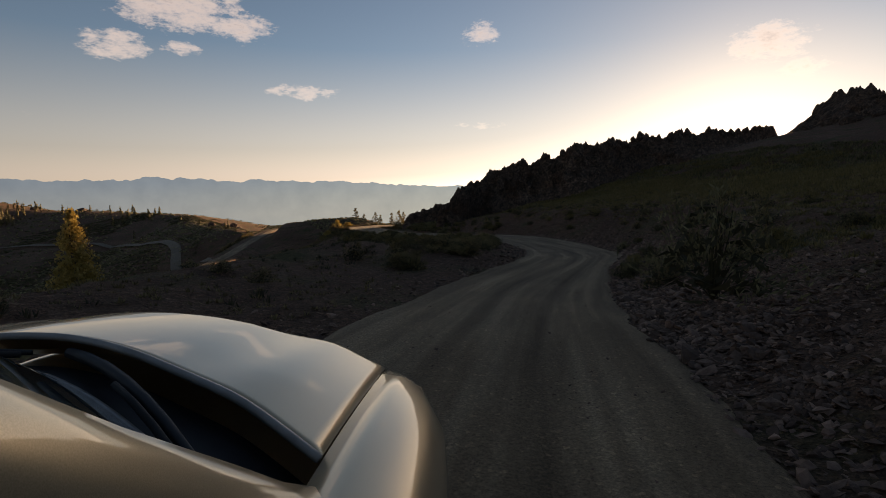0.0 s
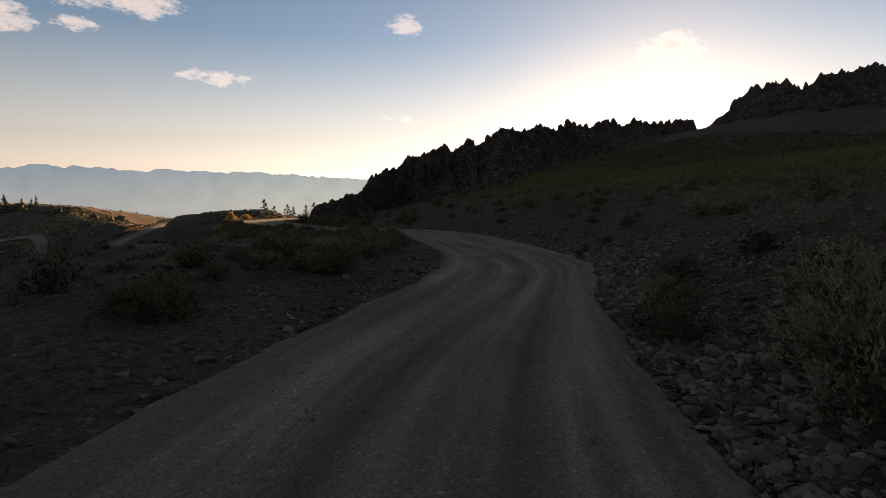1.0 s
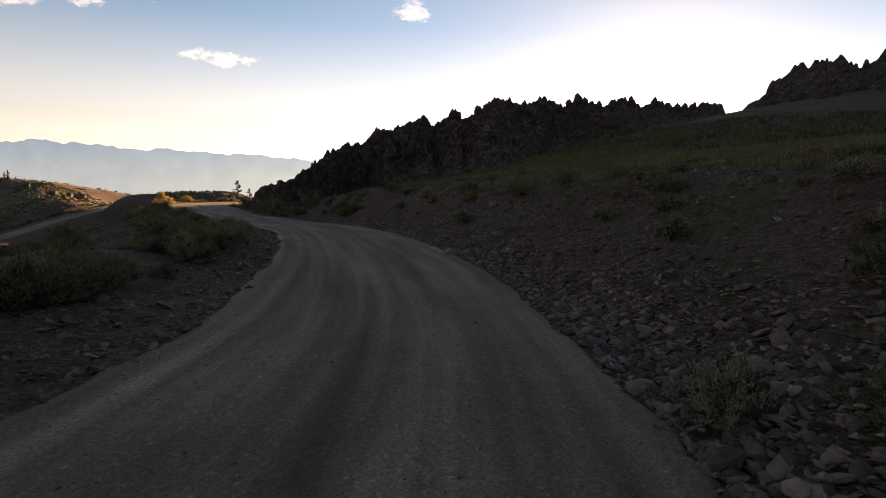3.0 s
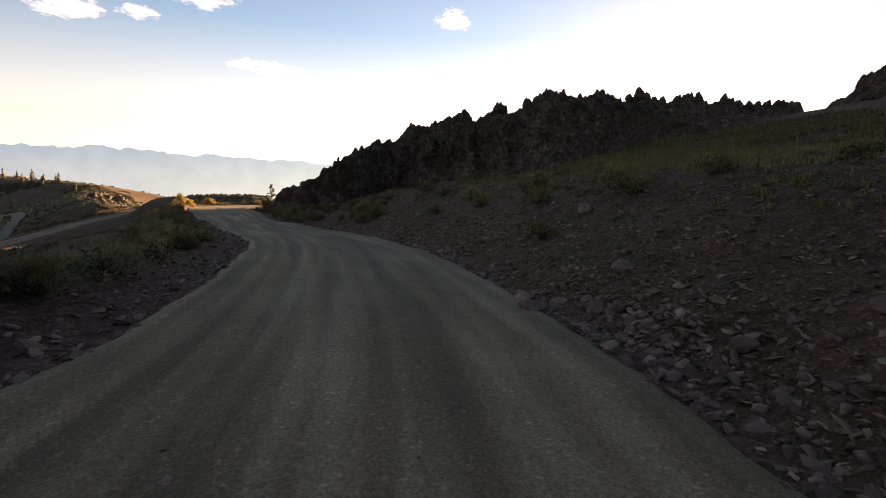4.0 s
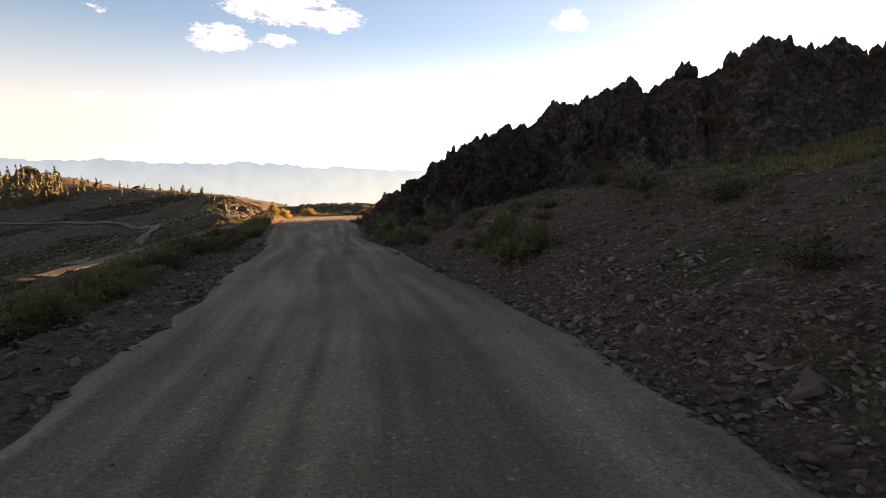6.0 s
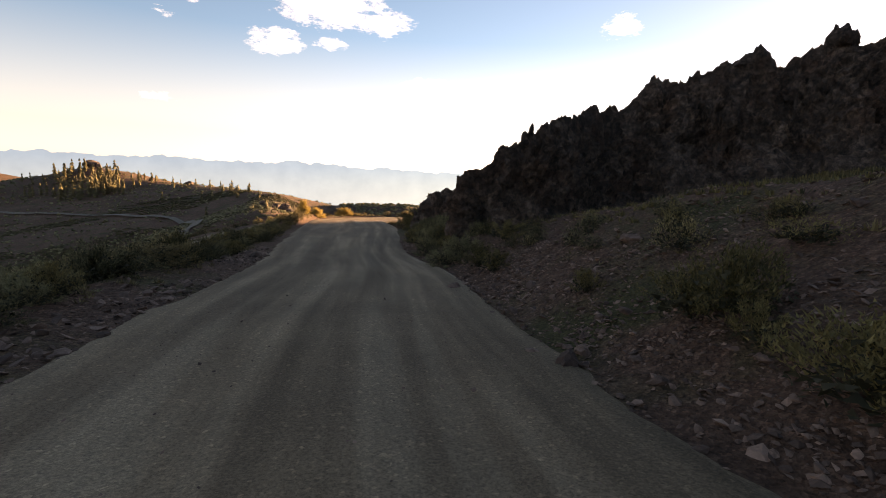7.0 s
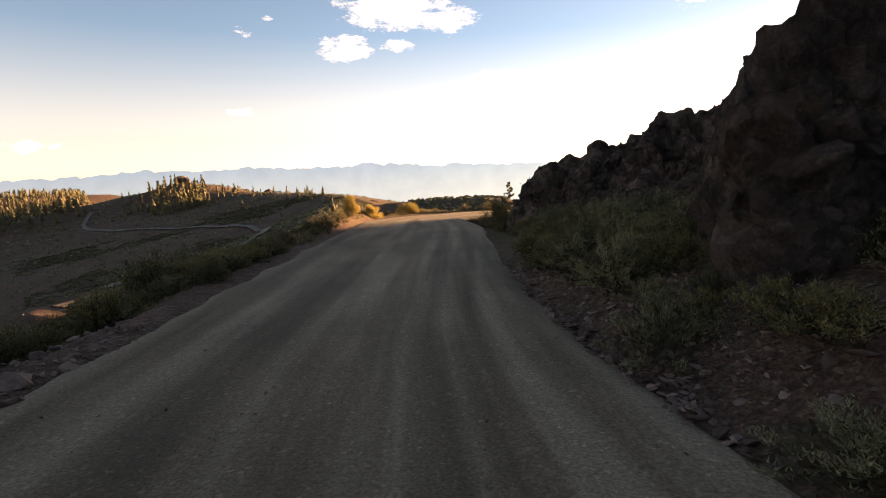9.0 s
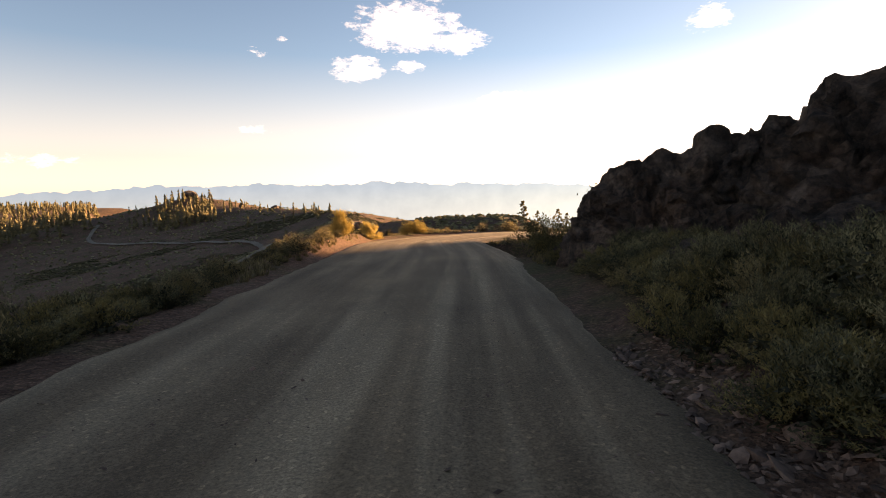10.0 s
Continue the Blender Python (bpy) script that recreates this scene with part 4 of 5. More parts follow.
def shrubs():
    places = []
    def add(n, s0, s1, d0, d1, kinds, lo, hi):
        for _ in range(n):
            places.append((*spot(rng.uniform(s0, s1), rng.uniform(d0, d1)), rng.choice(kinds), rng.uniform(lo, hi)))
    add(60, 12, 66, HALF + 5, HALF + 19, (0, 5, 3, 5, 4), 0.45, 0.85)
    add(70, 79, 97, HALF + 0.8, HALF + 2.8, (7, 6, 8, 7, 9), 0.6, 1.05)     # thick brush below the rocks
    add(56, 77.5, 95, HALF + 1.0, HALF + 3.2, (8, 7, 6, 7, 6, 9), 0.6, 1.1)
    add(18, 80, 93, HALF + 0.7, HALF + 1.3, (9, 9, 7), 0.5, 0.8)
    add(44, 81, 88, HALF + 0.55, HALF + 3.0, (6, 8, 9, 7, 6), 0.55, 1.05)
    add(26, 75, 82, HALF + 0.9, HALF + 3.4, (6, 8, 7, 6), 0.5, 1.0)
    add(14, 66, 78, HALF + 1.8, HALF + 4.0, (0, 1, 3, 5), 0.5, 0.9)
    add(24, 36, 66, HALF + 2.2, HALF + 8.0, (3, 4, 5, 0), 0.5, 1.05)
    add(34, 0, 36, HALF + 2.4, HALF + 9.0, (0, 3, 5, 1), 0.45, 1.0)
    add(60, 16, 34, -HALF - 4.6, -HALF - 1.7, (9, 5, 9, 5, 1), 0.55, 1.05)
    add(130, 32, 66, -HALF - 4.6, -HALF - 1.2, (9, 6, 5, 7, 7, 6), 0.55, 1.1)     # brush on the berm
    add(120, 50, 79, -HALF - 5.0, -HALF - 1.7, (9, 6, 7, 5, 7), 0.9, 1.55)
    add(18, -4, 14, -HALF - 9, -HALF - 3, (0, 1, 5), 0.5, 0.9)
    add(70, 84, 108, -HALF - 3.8, -HALF - 0.7, (5, 9, 9, 6), 0.45, 1.0)
    add(44, 83, 97, -HALF - 2.8, -HALF - 0.6, (6, 7, 9, 7, 8), 0.6, 1.0)
    add(40, 80, 90, -HALF - 4.6, -HALF - 1.6, (6, 7, 8, 6), 0.9, 1.5)
    add(44, 98, 122, -HALF - 3.0, -HALF - 0.6, (5, 5, 5, 3), 0.6, 1.2)
    add(16, 104, 126, HALF + 0.8, HALF + 5.0, (5, 5, 3), 0.5, 1.0)
    for y in range(122, 172, 3):     # along the outer edge of the lower road
        places.append((-20.0 + 0.065 * (y - 122) + rng.uniform(-0.7, 0.7), y + rng.uniform(-1.2, 1.2), rng.choice((5, 9)), rng.uniform(1.2, 2.0)))
    z = zs([p[:2] for p in places])
    for (x, y, kind, size), h in zip(places, z):
        plant(kind, x, y, float(h), size)
    lower = [(7.6, 11.4, 0, 0.9), (7.3, 10.7, 0, 0.8), (8.4, 11.9, 3, 0.9), (9.4, 12.6, 0, 0.8), (19.7, 55.0, 4, 1.25), (19.0, 57.8, 3, 0.7), (6.8, 8.5, 0, 1.3), (8.3, 9.4, 2, 1.2), (14.8, 21.6, 0, 0.9), (19.5, 54.3, 4, 0.7), (19.4, 52.9, 4, 1.4), (20.0, 52.6, 3, 1.2), (19.4, 55.4, 3, 1.15), (21.8, 39.6, 4, 1), (21.0, 46.3, 5, 0.8), (22.8, 37.1, 3, 1.3), (21.8, 43.7, 4, 0.9), (22.7, 41.3, 3, 1.2)]
    higher = [(18.2, 62.6, 3, 0.9), (18.0, 64.1, 3, 1.2), (19.0, 65.9, 4, 1.2), (20.0, 36.4, 4, 0.85), (15.9, 17.4, 0, 1.2), (15.0, 20.6, 3, 0.7), (6.1, 8.0, 5, 0.9), (9.3, 7.5, 3, 1), (8.6, 65.5, 0, 1.2), (8.9, 66.5, 1, 1.2), (8.2, 64.4, 5, 1.2), (8.4, 67.6, 0, 1.2), (8.6, 69.6, 0, 1.1), (8.1, 68.5, 5, 1.1), (20.6, 77.5, 4, 1.2)]
    for x, y, kind, size in lower + higher:
        plant({4: 6, 3: 6, 0: 7, 2: 7}.get(kind, kind), x, y, float(zs([(x, y)])[0]), size)


shrubs()
for x, y, kind, size in ((17.0, 80.4, 0, 0.9), (17.3, 79.3, 0, 1), (17.5, 77.7, 0, 0.9), (17.8, 79.0, 0, 1.1), (17.7, 81.2, 0, 1.1), (17.3, 83.2, 0, 1), (17.8, 87.9, 0, 1.1), (17.4, 85.2, 0, 1), (17.7, 75.6, 0, 0.9), (17.8, 74.4, 0, 0.8), (17.3, 76.5, 0, 0.7), (18.4, 76.8, 0, 1.2), (17.4, 66.8, 0, 1.1), (18.6, 78.8, 0, 1.2), (17.5, 82.2, 0, 1.1), (17.2, 66.1, 0, 1.25), (17.8, 66.6, 2, 1), (16.9, 67.3, 1, 0.8), (16.6, 69.6, 0, 1.1), (18.0, 74.2, 2, 1.2)):
    plant(7, x, y, float(zs([(x, y)])[0]), size)


def tufts(name, label, mat, n, s0, s1, d0, d1, blades, high, seed, clump=-0.05, spread=0.09):
    """Grass and low brush on the slope, past counting: fans of thin blades joined into one mesh."""
    r = np.random.RandomState(seed)
    s, d = r.uniform(s0, s1, n), d0 + (d1 - d0) * r.rand(n) ** 0.8
    x, y = beside(s, d)
    keep = fbm(x + seed * 13.7, y, 4.0, 4) > clump
    x, y = x[keep], y[keep]
    z = ground_z(x, y)
    dd, _ = by_road(x, y)
    keep = np.abs(dd) > HALF + 0.5
    x, y, z, dd = x[keep], y[keep], z[keep], dd[keep]
    grow = np.clip(np.abs(dd) / 14, 0.7, 2.2)
    m = len(x)
    a = r.uniform(0, 6.28, (m, blades))
    u = r.uniform(0.0, 1.0, (m, blades)) ** 0.6
    out = u * spread * grow[:, None] * 1.5
    h = 0.75 * high * (1.15 - 0.75 * u * u) * r.uniform(0.6, 1.15, (m, blades)) * grow[:, None]
    turn = a + r.normal(0, 0.7, (m, blades))
    bx, by = x[:, None] + np.cos(a) * out * 0.75, y[:, None] + np.sin(a) * out * 0.75
    tx, ty = bx + np.cos(turn) * (out * 0.5 + 0.03), by + np.sin(turn) * (out * 0.5 + 0.03)
    wx, wy = -np.sin(turn) * 0.032 * grow[:, None], np.cos(turn) * 0.032 * grow[:, None]
    bz = np.repeat(z[:, None], blades, 1) - 0.02
    tri = np.stack([np.stack([bx - wx, by - wy, bz], -1), np.stack([bx + wx, by + wy, bz], -1), np.stack([tx, ty, bz + h], -1)], 2).reshape(-1, 3)
    f = np.arange(len(tri)).reshape(-1, 3)
    tagged(new(name, mesh_of(name, tri.tolist(), f.tolist(), mat, smooth=False)), label, "grass", kind="stuff")


tufts("dry_grass", "dry straw-coloured grass tufts on the stony slope", M_STRAW, 12000, -5, 95, HALF + 1.8, 36, 12, 0.16, 21, -0.15)
tufts("low_brush", "low grey-green brush covering the upper slope", M_SAGE, 15000, -8, 100, HALF + 4.0, 56, 12, 0.24, 22, -0.22, 0.2)
tufts("green_brush", "yellow-green low brush on the upper slope", M_GREEN, 10000, -5, 95, HALF + 5, 50, 16, 0.24, 23, -0.08, 0.2)
tufts("tussock_grass", "rounded olive and straw tussocks on the slope", M_GREEN, 14000, -5, 92, HALF + 3.4, 34, 22, 0.3, 27, -0.16, 0.17)
tufts("tussock_grass", "rounded dry tussocks on the slope", M_STRAW, 8000, -5, 92, HALF + 3.4, 34, 22, 0.26, 28, -0.12, 0.16)
tufts("berm_grass", "dry grass and low brush on the valley side", M_STRAW, 10000, -6, 122, -26, -HALF - 0.9, 12, 0.2, 24, -0.08, 0.12)
tufts("valley_brush", "dark low brush on the valley side", M_BRUSH_SHADE, 9500, -6, 122, -60, -HALF - 2.0, 16, 0.3, 25, -0.12, 0.24)
tufts("meadow_grass", "dark olive meadow grass in the valley below the road", M_GREEN, 15000, 50, 122, -75, -14, 10, 0.26, 29, -0.3, 0.3)
tufts("crest_grass", "sunlit golden dry grass around the road's crest", M_STRAW, 11000, 92, 132, -14, 12, 14, 0.4, 26, -0.25, 0.16)


# ---- trees ----
def conifer(name, seed, high, wide, mat, label, group="", levels=15, per=10, bare=0.12, leaf_size=1.0, sprays=7):
    """A tapered trunk, limbs in whorls and sprays of needles with gaps between them."""
    r = random.Random(seed)
    trunk, limbs, crown = bmesh.new(), bmesh.new(), bmesh.new()
    ring = 7
    rows = []
    for i in range(7):
        u = i / 6
        c = Vector((r.uniform(-0.03, 0.03) * high * u, r.uniform(-0.03, 0.03) * high * u, u * high * 0.96))
        rad = high * 0.028 * (1 - u) + 0.02
        rows.append([trunk.verts.new(c + Vector((math.cos(a) * rad, math.sin(a) * rad, 0))) for a in [6.283 * j / ring for j in range(ring)]])
    for a, b in zip(rows, rows[1:]):
        for j in range(ring):
            trunk.faces.new((a[j], a[(j + 1) % ring], b[(j + 1) % ring], b[j]))
    for lv in range(levels):
        u = bare + (1 - bare) * lv / (levels - 1)
        reach = wide * (1 - u) ** 0.65 * r.uniform(0.6, 1.15) + 0.1
        for _ in range(max(3, int(per * (1.1 - u)))):
            a = r.uniform(0, 6.283)
            root = Vector((0, 0, u * high * 0.95))
            tip = root + Vector((math.cos(a) * reach, math.sin(a) * reach, reach * r.uniform(-0.1, 0.55)))
            side = Vector((-math.sin(a), math.cos(a), 0)) * (0.012 * high * 0.3)
            q = [limbs.verts.new(p) for p in (root - side, root + side, tip)]
            limbs.faces.new(q)
            for k in range(sprays):
                t = r.uniform(0.25, 1.05)
                c = root.lerp(tip, t) + Vector((r.gauss(0, 0.07), r.gauss(0, 0.07), r.gauss(0, 0.06))) * high * 0.25
                n = Vector((r.uniform(-1, 1), r.uniform(-1, 1), r.uniform(0.2, 1.2))).normalized()
                e = n.cross(Vector((r.uniform(-1, 1), r.uniform(-1, 1), 0.3))).normalized()
                sz = high * r.uniform(0.018, 0.04) * leaf_size
                crown.faces.new([crown.verts.new(p) for p in (c - e * sz, c - n * sz * 0.3, c + e * sz, c + n * sz * 1.9)])
    root = new(name)
    part("trunk", trunk, M_BARK, root)
    part("branchwork", limbs, M_BARK, root, smooth=False)
    part("crown", crown, mat, root, smooth=False)
    return tagged(root, label, "tree", group)


def put(ob, x, y, turn=0, size=1.0, down=0.1):
    ob.location = (x, y, float(zs([(x, y)])[0]) - down)
    ob.rotation_euler = (0, 0, turn)
    ob.scale = (size,) * 3
    return ob


# the lone pine's crown has the sunlight painted into its golden colour
put(conifer("pine_tree", 71, 8.4, 1.9, M_SUN_GOLD, "tall pine standing alone in the valley, sunlit gold put into its colour", levels=30, per=14, leaf_size=0.42, sprays=20), -17.5, 37.6, size=0.8)
for i, (x, y, h) in enumerate(((18.8, 189.7, -6.22), (22.4, 194.3, -8.66), (28.0, 202.8, -8.51), (30.3, 204.6, -9.69), (36.0, 209.8, -9.26), (38.6, 207.1, -8.21), (41.3, 211.0, -9.13))):
    h = h - float(zs([(x, y)])[0])
    put(conifer("pine_tree", 80 + i, h, h * 0.3, M_NEEDLE, "dark pine beyond the road's crest", "pines at the crest", levels=12, per=9), x, y)
# the golden bushes at the crest carry the same painted sunlight
for x, y, mat, high, wide, name, label in ((5.0, 99.5, M_SUN_GOLD, 1.3, 0.5, "golden_bush", "leafy bush at the crest, coloured with sunlit gold"),
                                           (2.9, 95.6, M_SUN_GOLD, 0.9, 0.8, "golden_bush", "rounded bush beside the sunlit road, coloured with sunlit gold"),
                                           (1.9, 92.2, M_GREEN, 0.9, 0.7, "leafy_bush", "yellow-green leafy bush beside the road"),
                                           (5.6, 103.2, M_SUN_GOLD, 0.9, 0.7, "golden_bush", "leafy bush at the crest, coloured with sunlit gold"),
                                           (7.7, 107.6, M_SUN_GOLD, 1.2, 0.9, "golden_bush", "low bush beside the sunlit road, coloured with sunlit gold"),
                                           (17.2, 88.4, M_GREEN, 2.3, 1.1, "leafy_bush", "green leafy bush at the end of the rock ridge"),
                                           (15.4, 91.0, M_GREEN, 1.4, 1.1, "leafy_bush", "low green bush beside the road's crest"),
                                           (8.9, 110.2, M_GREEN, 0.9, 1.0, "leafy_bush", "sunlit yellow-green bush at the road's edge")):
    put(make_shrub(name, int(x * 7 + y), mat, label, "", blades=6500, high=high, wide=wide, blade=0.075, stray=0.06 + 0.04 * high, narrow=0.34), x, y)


def far_woods():
    """Conifers on the far hills, past counting."""
    r = np.random.RandomState(31)
    spots = []
    def add(n, cx, cy, sx, sy, lo, hi):
        for _ in range(n):
            spots.append((r.normal(cx, sx), r.normal(cy, sy), r.uniform(lo, hi)))
    def fan(n, az0, az1, r0, r1, lo, hi):
        for _ in range(n):
            a, q = math.radians(r.uniform(az0, az1)), r.uniform(r0, r1)
            spots.append((13.9 + math.sin(a) * q, 72 + math.cos(a) * q, r.uniform(lo, hi)))
    fan(95, -35.9, -30.5, 400, 535, 8, 14)      # the grove on the hill's face
    fan(14, -38.2, -35.9, 420, 520, 6, 10)
    fan(10, -30.1, -27.4, 430, 500, 5, 9)
    for u in (0.0, 0.05, 0.1, 0.3, 0.34, 0.5, 0.52, 0.62, 0.7, 0.74, 0.9, 0.93):
        spots.append((-229 + 157 * u + r.normal(0, 4), 502 - 149 * u ** 1.3 + r.normal(0, 6), r.uniform(4, 7)))
    fan(14, -28, -16.2, 240, 400, 4, 8)
    for u in (0.1, 0.15, 0.5, 0.8, 0.86):
        spots.append((-52 + 30 * u, 283 - 105 * u, r.uniform(2.5, 4)))
    add(800, -760, 880, 170, 150, 9, 16)
    fan(330, -49.5, -41.2, 470, 900, 7, 15)
    p = np.array(spots)
    z = ground_z(p[:, 0], p[:, 1])
    verts, faces = [], []
    for (x, y, h), g in zip(spots, z):
        wide = h * r.uniform(0.15, 0.26)
        for lv in range(5):
            u = lv / 5
            rad, c = wide * (0.75, 1.0, 0.9, 0.72, 0.45)[lv], g - 0.4 + h * u * 0.95
            k, a0 = len(verts), r.uniform(0, 6.28)
            for j in range(6):
                q = rad * r.uniform(0.55, 1.25)
                verts.append((x + math.cos(a0 + j * 1.047) * q, y + math.sin(a0 + j * 1.047) * q, c + r.uniform(-0.04, 0.04) * h))
            verts.append((x + r.normal(0, 0.03) * h, y + r.normal(0, 0.03) * h, c + h * r.uniform(0.15, 0.26)))
            faces += [(k + j, k + (j + 1) % 6, k + 6) for j in range(6)]
    tagged(new("far_woods", mesh_of("far_woods", verts, faces, M_NEEDLE, smooth=False)), "scattered conifers on the far hillsides", "trees", kind="stuff")


far_woods()


TRACK = [(-20.5, 108), (-25, 121), (-30, 134), (-34, 146), (-37, 160), (-39.5, 173), (-46, 195), (-60, 228), (-79, 266), (-98, 295), (-125, 314), (-148, 330), (-179, 348), (-208, 359), (-247, 377), (-283, 408), (-302, 440)]


def mounds(name, label, mat, x, y, q, tall):
    """Small rough mounds of brush at x, y, the larger the further off (q)."""
    r = np.random.RandomState(len(x))
    z = ground_z(x, y)
    verts, faces = [], []
    for px, py, pz, far in zip(x, y, z, q):
        size = r.uniform(0.4, 1.0) * (0.3 + far / 380)
        k = len(verts)
        for ring, (rad, up) in enumerate(((1.0, -0.1), (0.75, 0.55 * tall))):
            for j in range(6):
                w = size * rad * r.uniform(0.6, 1.3)
                verts.append((px + math.cos(j * 1.047 + ring) * w, py + math.sin(j * 1.047 + ring) * w, pz + size * up * r.uniform(0.7, 1.2)))
        verts.append((px, py, pz + size * 0.8 * tall))
        for j in range(6):
            n = (j + 1) % 6
            faces += [(k + j, k + n, k + 6 + n), (k + j, k + 6 + n, k + 6 + j), (k + 6 + j, k + 6 + n, k + 12)]
    tagged(new(name, mesh_of(name, verts, faces, mat, smooth=False)), label, "brush", kind="stuff")


def far_brush():
    """Dark low brush that covers the far hillsides: small rough mounds, past counting."""
    r = np.random.RandomState(37)
    a, q = np.radians(r.uniform(-48, -1, 3600)), 200 + 360 * r.rand(3600) ** 0.9
    x, y = 13.9 + np.sin(a) * q, 72 + np.cos(a) * q
    keep = fbm(x, y, 30.0, 4) > -0.12
    a, p = np.radians(r.uniform(-9.6, 8.2, 1500)), r.uniform(52, 112, 1500)
    nx, ny = 13.9 + np.sin(a) * p, 72 + np.cos(a) * p
    more, far2 = np.radians(r.uniform(-40.4, -6.3, 2600)), r.uniform(105, 240, 2600)
    nx, ny, p = np.r_[nx, 13.9 + np.sin(more) * far2], np.r_[ny, 72 + np.cos(more) * far2], np.r_[p, far2]
    near = (ny > 128) & (np.abs(by_road(nx, ny)[0]) > HALF + 1)
    x, y, q = np.r_[x[keep], nx[near]], np.r_[y[keep], ny[near]], np.r_[q[keep], p[near]]
    mounds("far_brush", "dark low brush on the far hillsides", M_SAGE, x, y, q, 1.0)
    a, q = np.radians(r.uniform(-47, -13, 26000)), 88 + 260 * r.rand(26000) ** 0.8
    x, y = 13.9 + np.sin(a) * q, 72 + np.cos(a) * q
    line = spline(TRACK, 4.0)
    clear = np.array([np.hypot(line[:, 0] - a, line[:, 1] - b).min() for a, b in zip(x, y)]) > 4
    keep = (fbm(x + 90, y, 45.0, 4) > -0.1) & (x < -32) & clear
    mounds("meadow_brush", "dark olive grass and low brush of the valley meadow", M_MEADOW, x[keep], y[keep], q[keep], 0.4)


far_brush()
for x, y, size in ((-290, 543, 9), (-284, 544, 6.5), (-295, 543, 6), (-27, 215, 4), (-31, 219, 3.2), (-24, 211, 2.6), (-36, 224, 2.8), (-161, 453, 5), (-207, 487, 5)):
    lay("boulder", HILL_ROCKS[int(x) % 3], x, y, float(zs([(x, y)])[0]) + size * 0.15, size, "dark craggy boulder on top of the far hill", "boulder", "boulders on the hilltops", 0.2)


# ---- pale dirt tracks on the valley side ----
def track(points, wide, label):
    line = spline([(x, y) for x, y in points], 1.2)
    tan = np.gradient(line, axis=0)
    tan /= np.linalg.norm(tan, axis=1)[:, None]
    rows = [line + np.stack([tan[:, 1], -tan[:, 0]], 1) * o * wide / 2 for o in (-1, -0.4, 0.4, 1)]
    zr = [ground_z(q[:, 0], q[:, 1]) + 0.12 + 0.55 * smooth01(q[:, 1], 150, 210) for q in rows]
    verts = [(q[i, 0], q[i, 1], z[i]) for i in range(len(line)) for q, z in zip(rows, zr)]
    faces = [(4 * i + j, 4 * i + j + 1, 4 * i + j + 5, 4 * i + j + 4) for i in range(len(line) - 1) for j in range(3)]
    tagged(new("road", mesh_of("road", verts, faces, M_TRACK)), label, "road", kind="structure")


track(TRACK, 2.8, "pale dirt track winding through the valley")


# ---- the car: a champagne-coloured estate that stands on the road ----
def car_paint():
    m, nd, ln, b = material("champagne_paint", 0.22, 0.5)
    fl = noise_node(m, 900.0, 2)
    dust = noise_node(m, 3.0, 8, 0.7)
    col = ramp(m, fl.outputs["Fac"], [(0.3, (0.62, 0.45, 0.28)), (0.7, (0.76, 0.57, 0.37))])
    ln.new(col, b.inputs["Base Color"])
    b.inputs["Metallic"].default_value = 0.65
    b.inputs["Specular IOR Level"].default_value = 0.3
    b.inputs["Coat Weight"].default_value, b.inputs["Coat Roughness"].default_value = 1.0, 0.015
    rr = nd.new("ShaderNodeMapRange")
    rr.inputs[3].default_value, rr.inputs[4].default_value = 0.24, 0.4
    ln.new(dust.outputs["Fac"], rr.inputs[0])
    ln.new(rr.outputs[0], b.inputs["Roughness"])
    return m


def plain(name, col, rough, metal=0.0, spec=0.4):
    m, nd, ln, b = material(name, rough, spec)
    n = noise_node(m, 14.0, 5)
    ln.new(ramp(m, n.outputs["Fac"], [(0.3, tuple(c * 0.8 for c in col)), (0.7, tuple(c * 1.2 for c in col))]), b.inputs["Base Color"])
    b.inputs["Metallic"].default_value = metal
    return m


def glass(name, tint):
    m, nd, ln, b = material(name, 0.02, 0.5)
    b.inputs["Base Color"].default_value = (*tint, 1)
    b.inputs["Transmission Weight"].default_value, b.inputs["IOR"].default_value = 0.85, 1.45
    return m


M_PAINT, M_PLASTIC = car_paint(), plain("black_plastic", (0.018, 0.018, 0.02), 0.55)
M_RUBBER, M_ALLOY = plain("tyre_rubber", (0.02, 0.02, 0.02), 0.8), plain("alloy", (0.45, 0.45, 0.44), 0.35, 0.9)
M_GLASS, M_LAMP = glass("tinted_glass", (0.25, 0.3, 0.3)), glass("lamp_glass", (0.85, 0.85, 0.85))
M_TRIM = plain("pale_trim", (0.36, 0.33, 0.3), 0.4)


def patch(name, grid, mat, parent, label="", thick=0.012):
    """A sheet through rows of points, given its thickness."""
    n = len(grid[0])
    verts = [p for row in grid for p in row]
    faces = [(i * n + j, i * n + j + 1, (i + 1) * n + j + 1, (i + 1) * n + j) for i in range(len(grid) - 1) for j in range(n - 1)]
    ob = new(name, mesh_of(name, verts, faces, mat))
    ob.parent = parent
    mod = ob.modifiers.new("thickness", "SOLIDIFY")
    mod.thickness, mod.offset = thick, 0
    return tagged(ob, label)


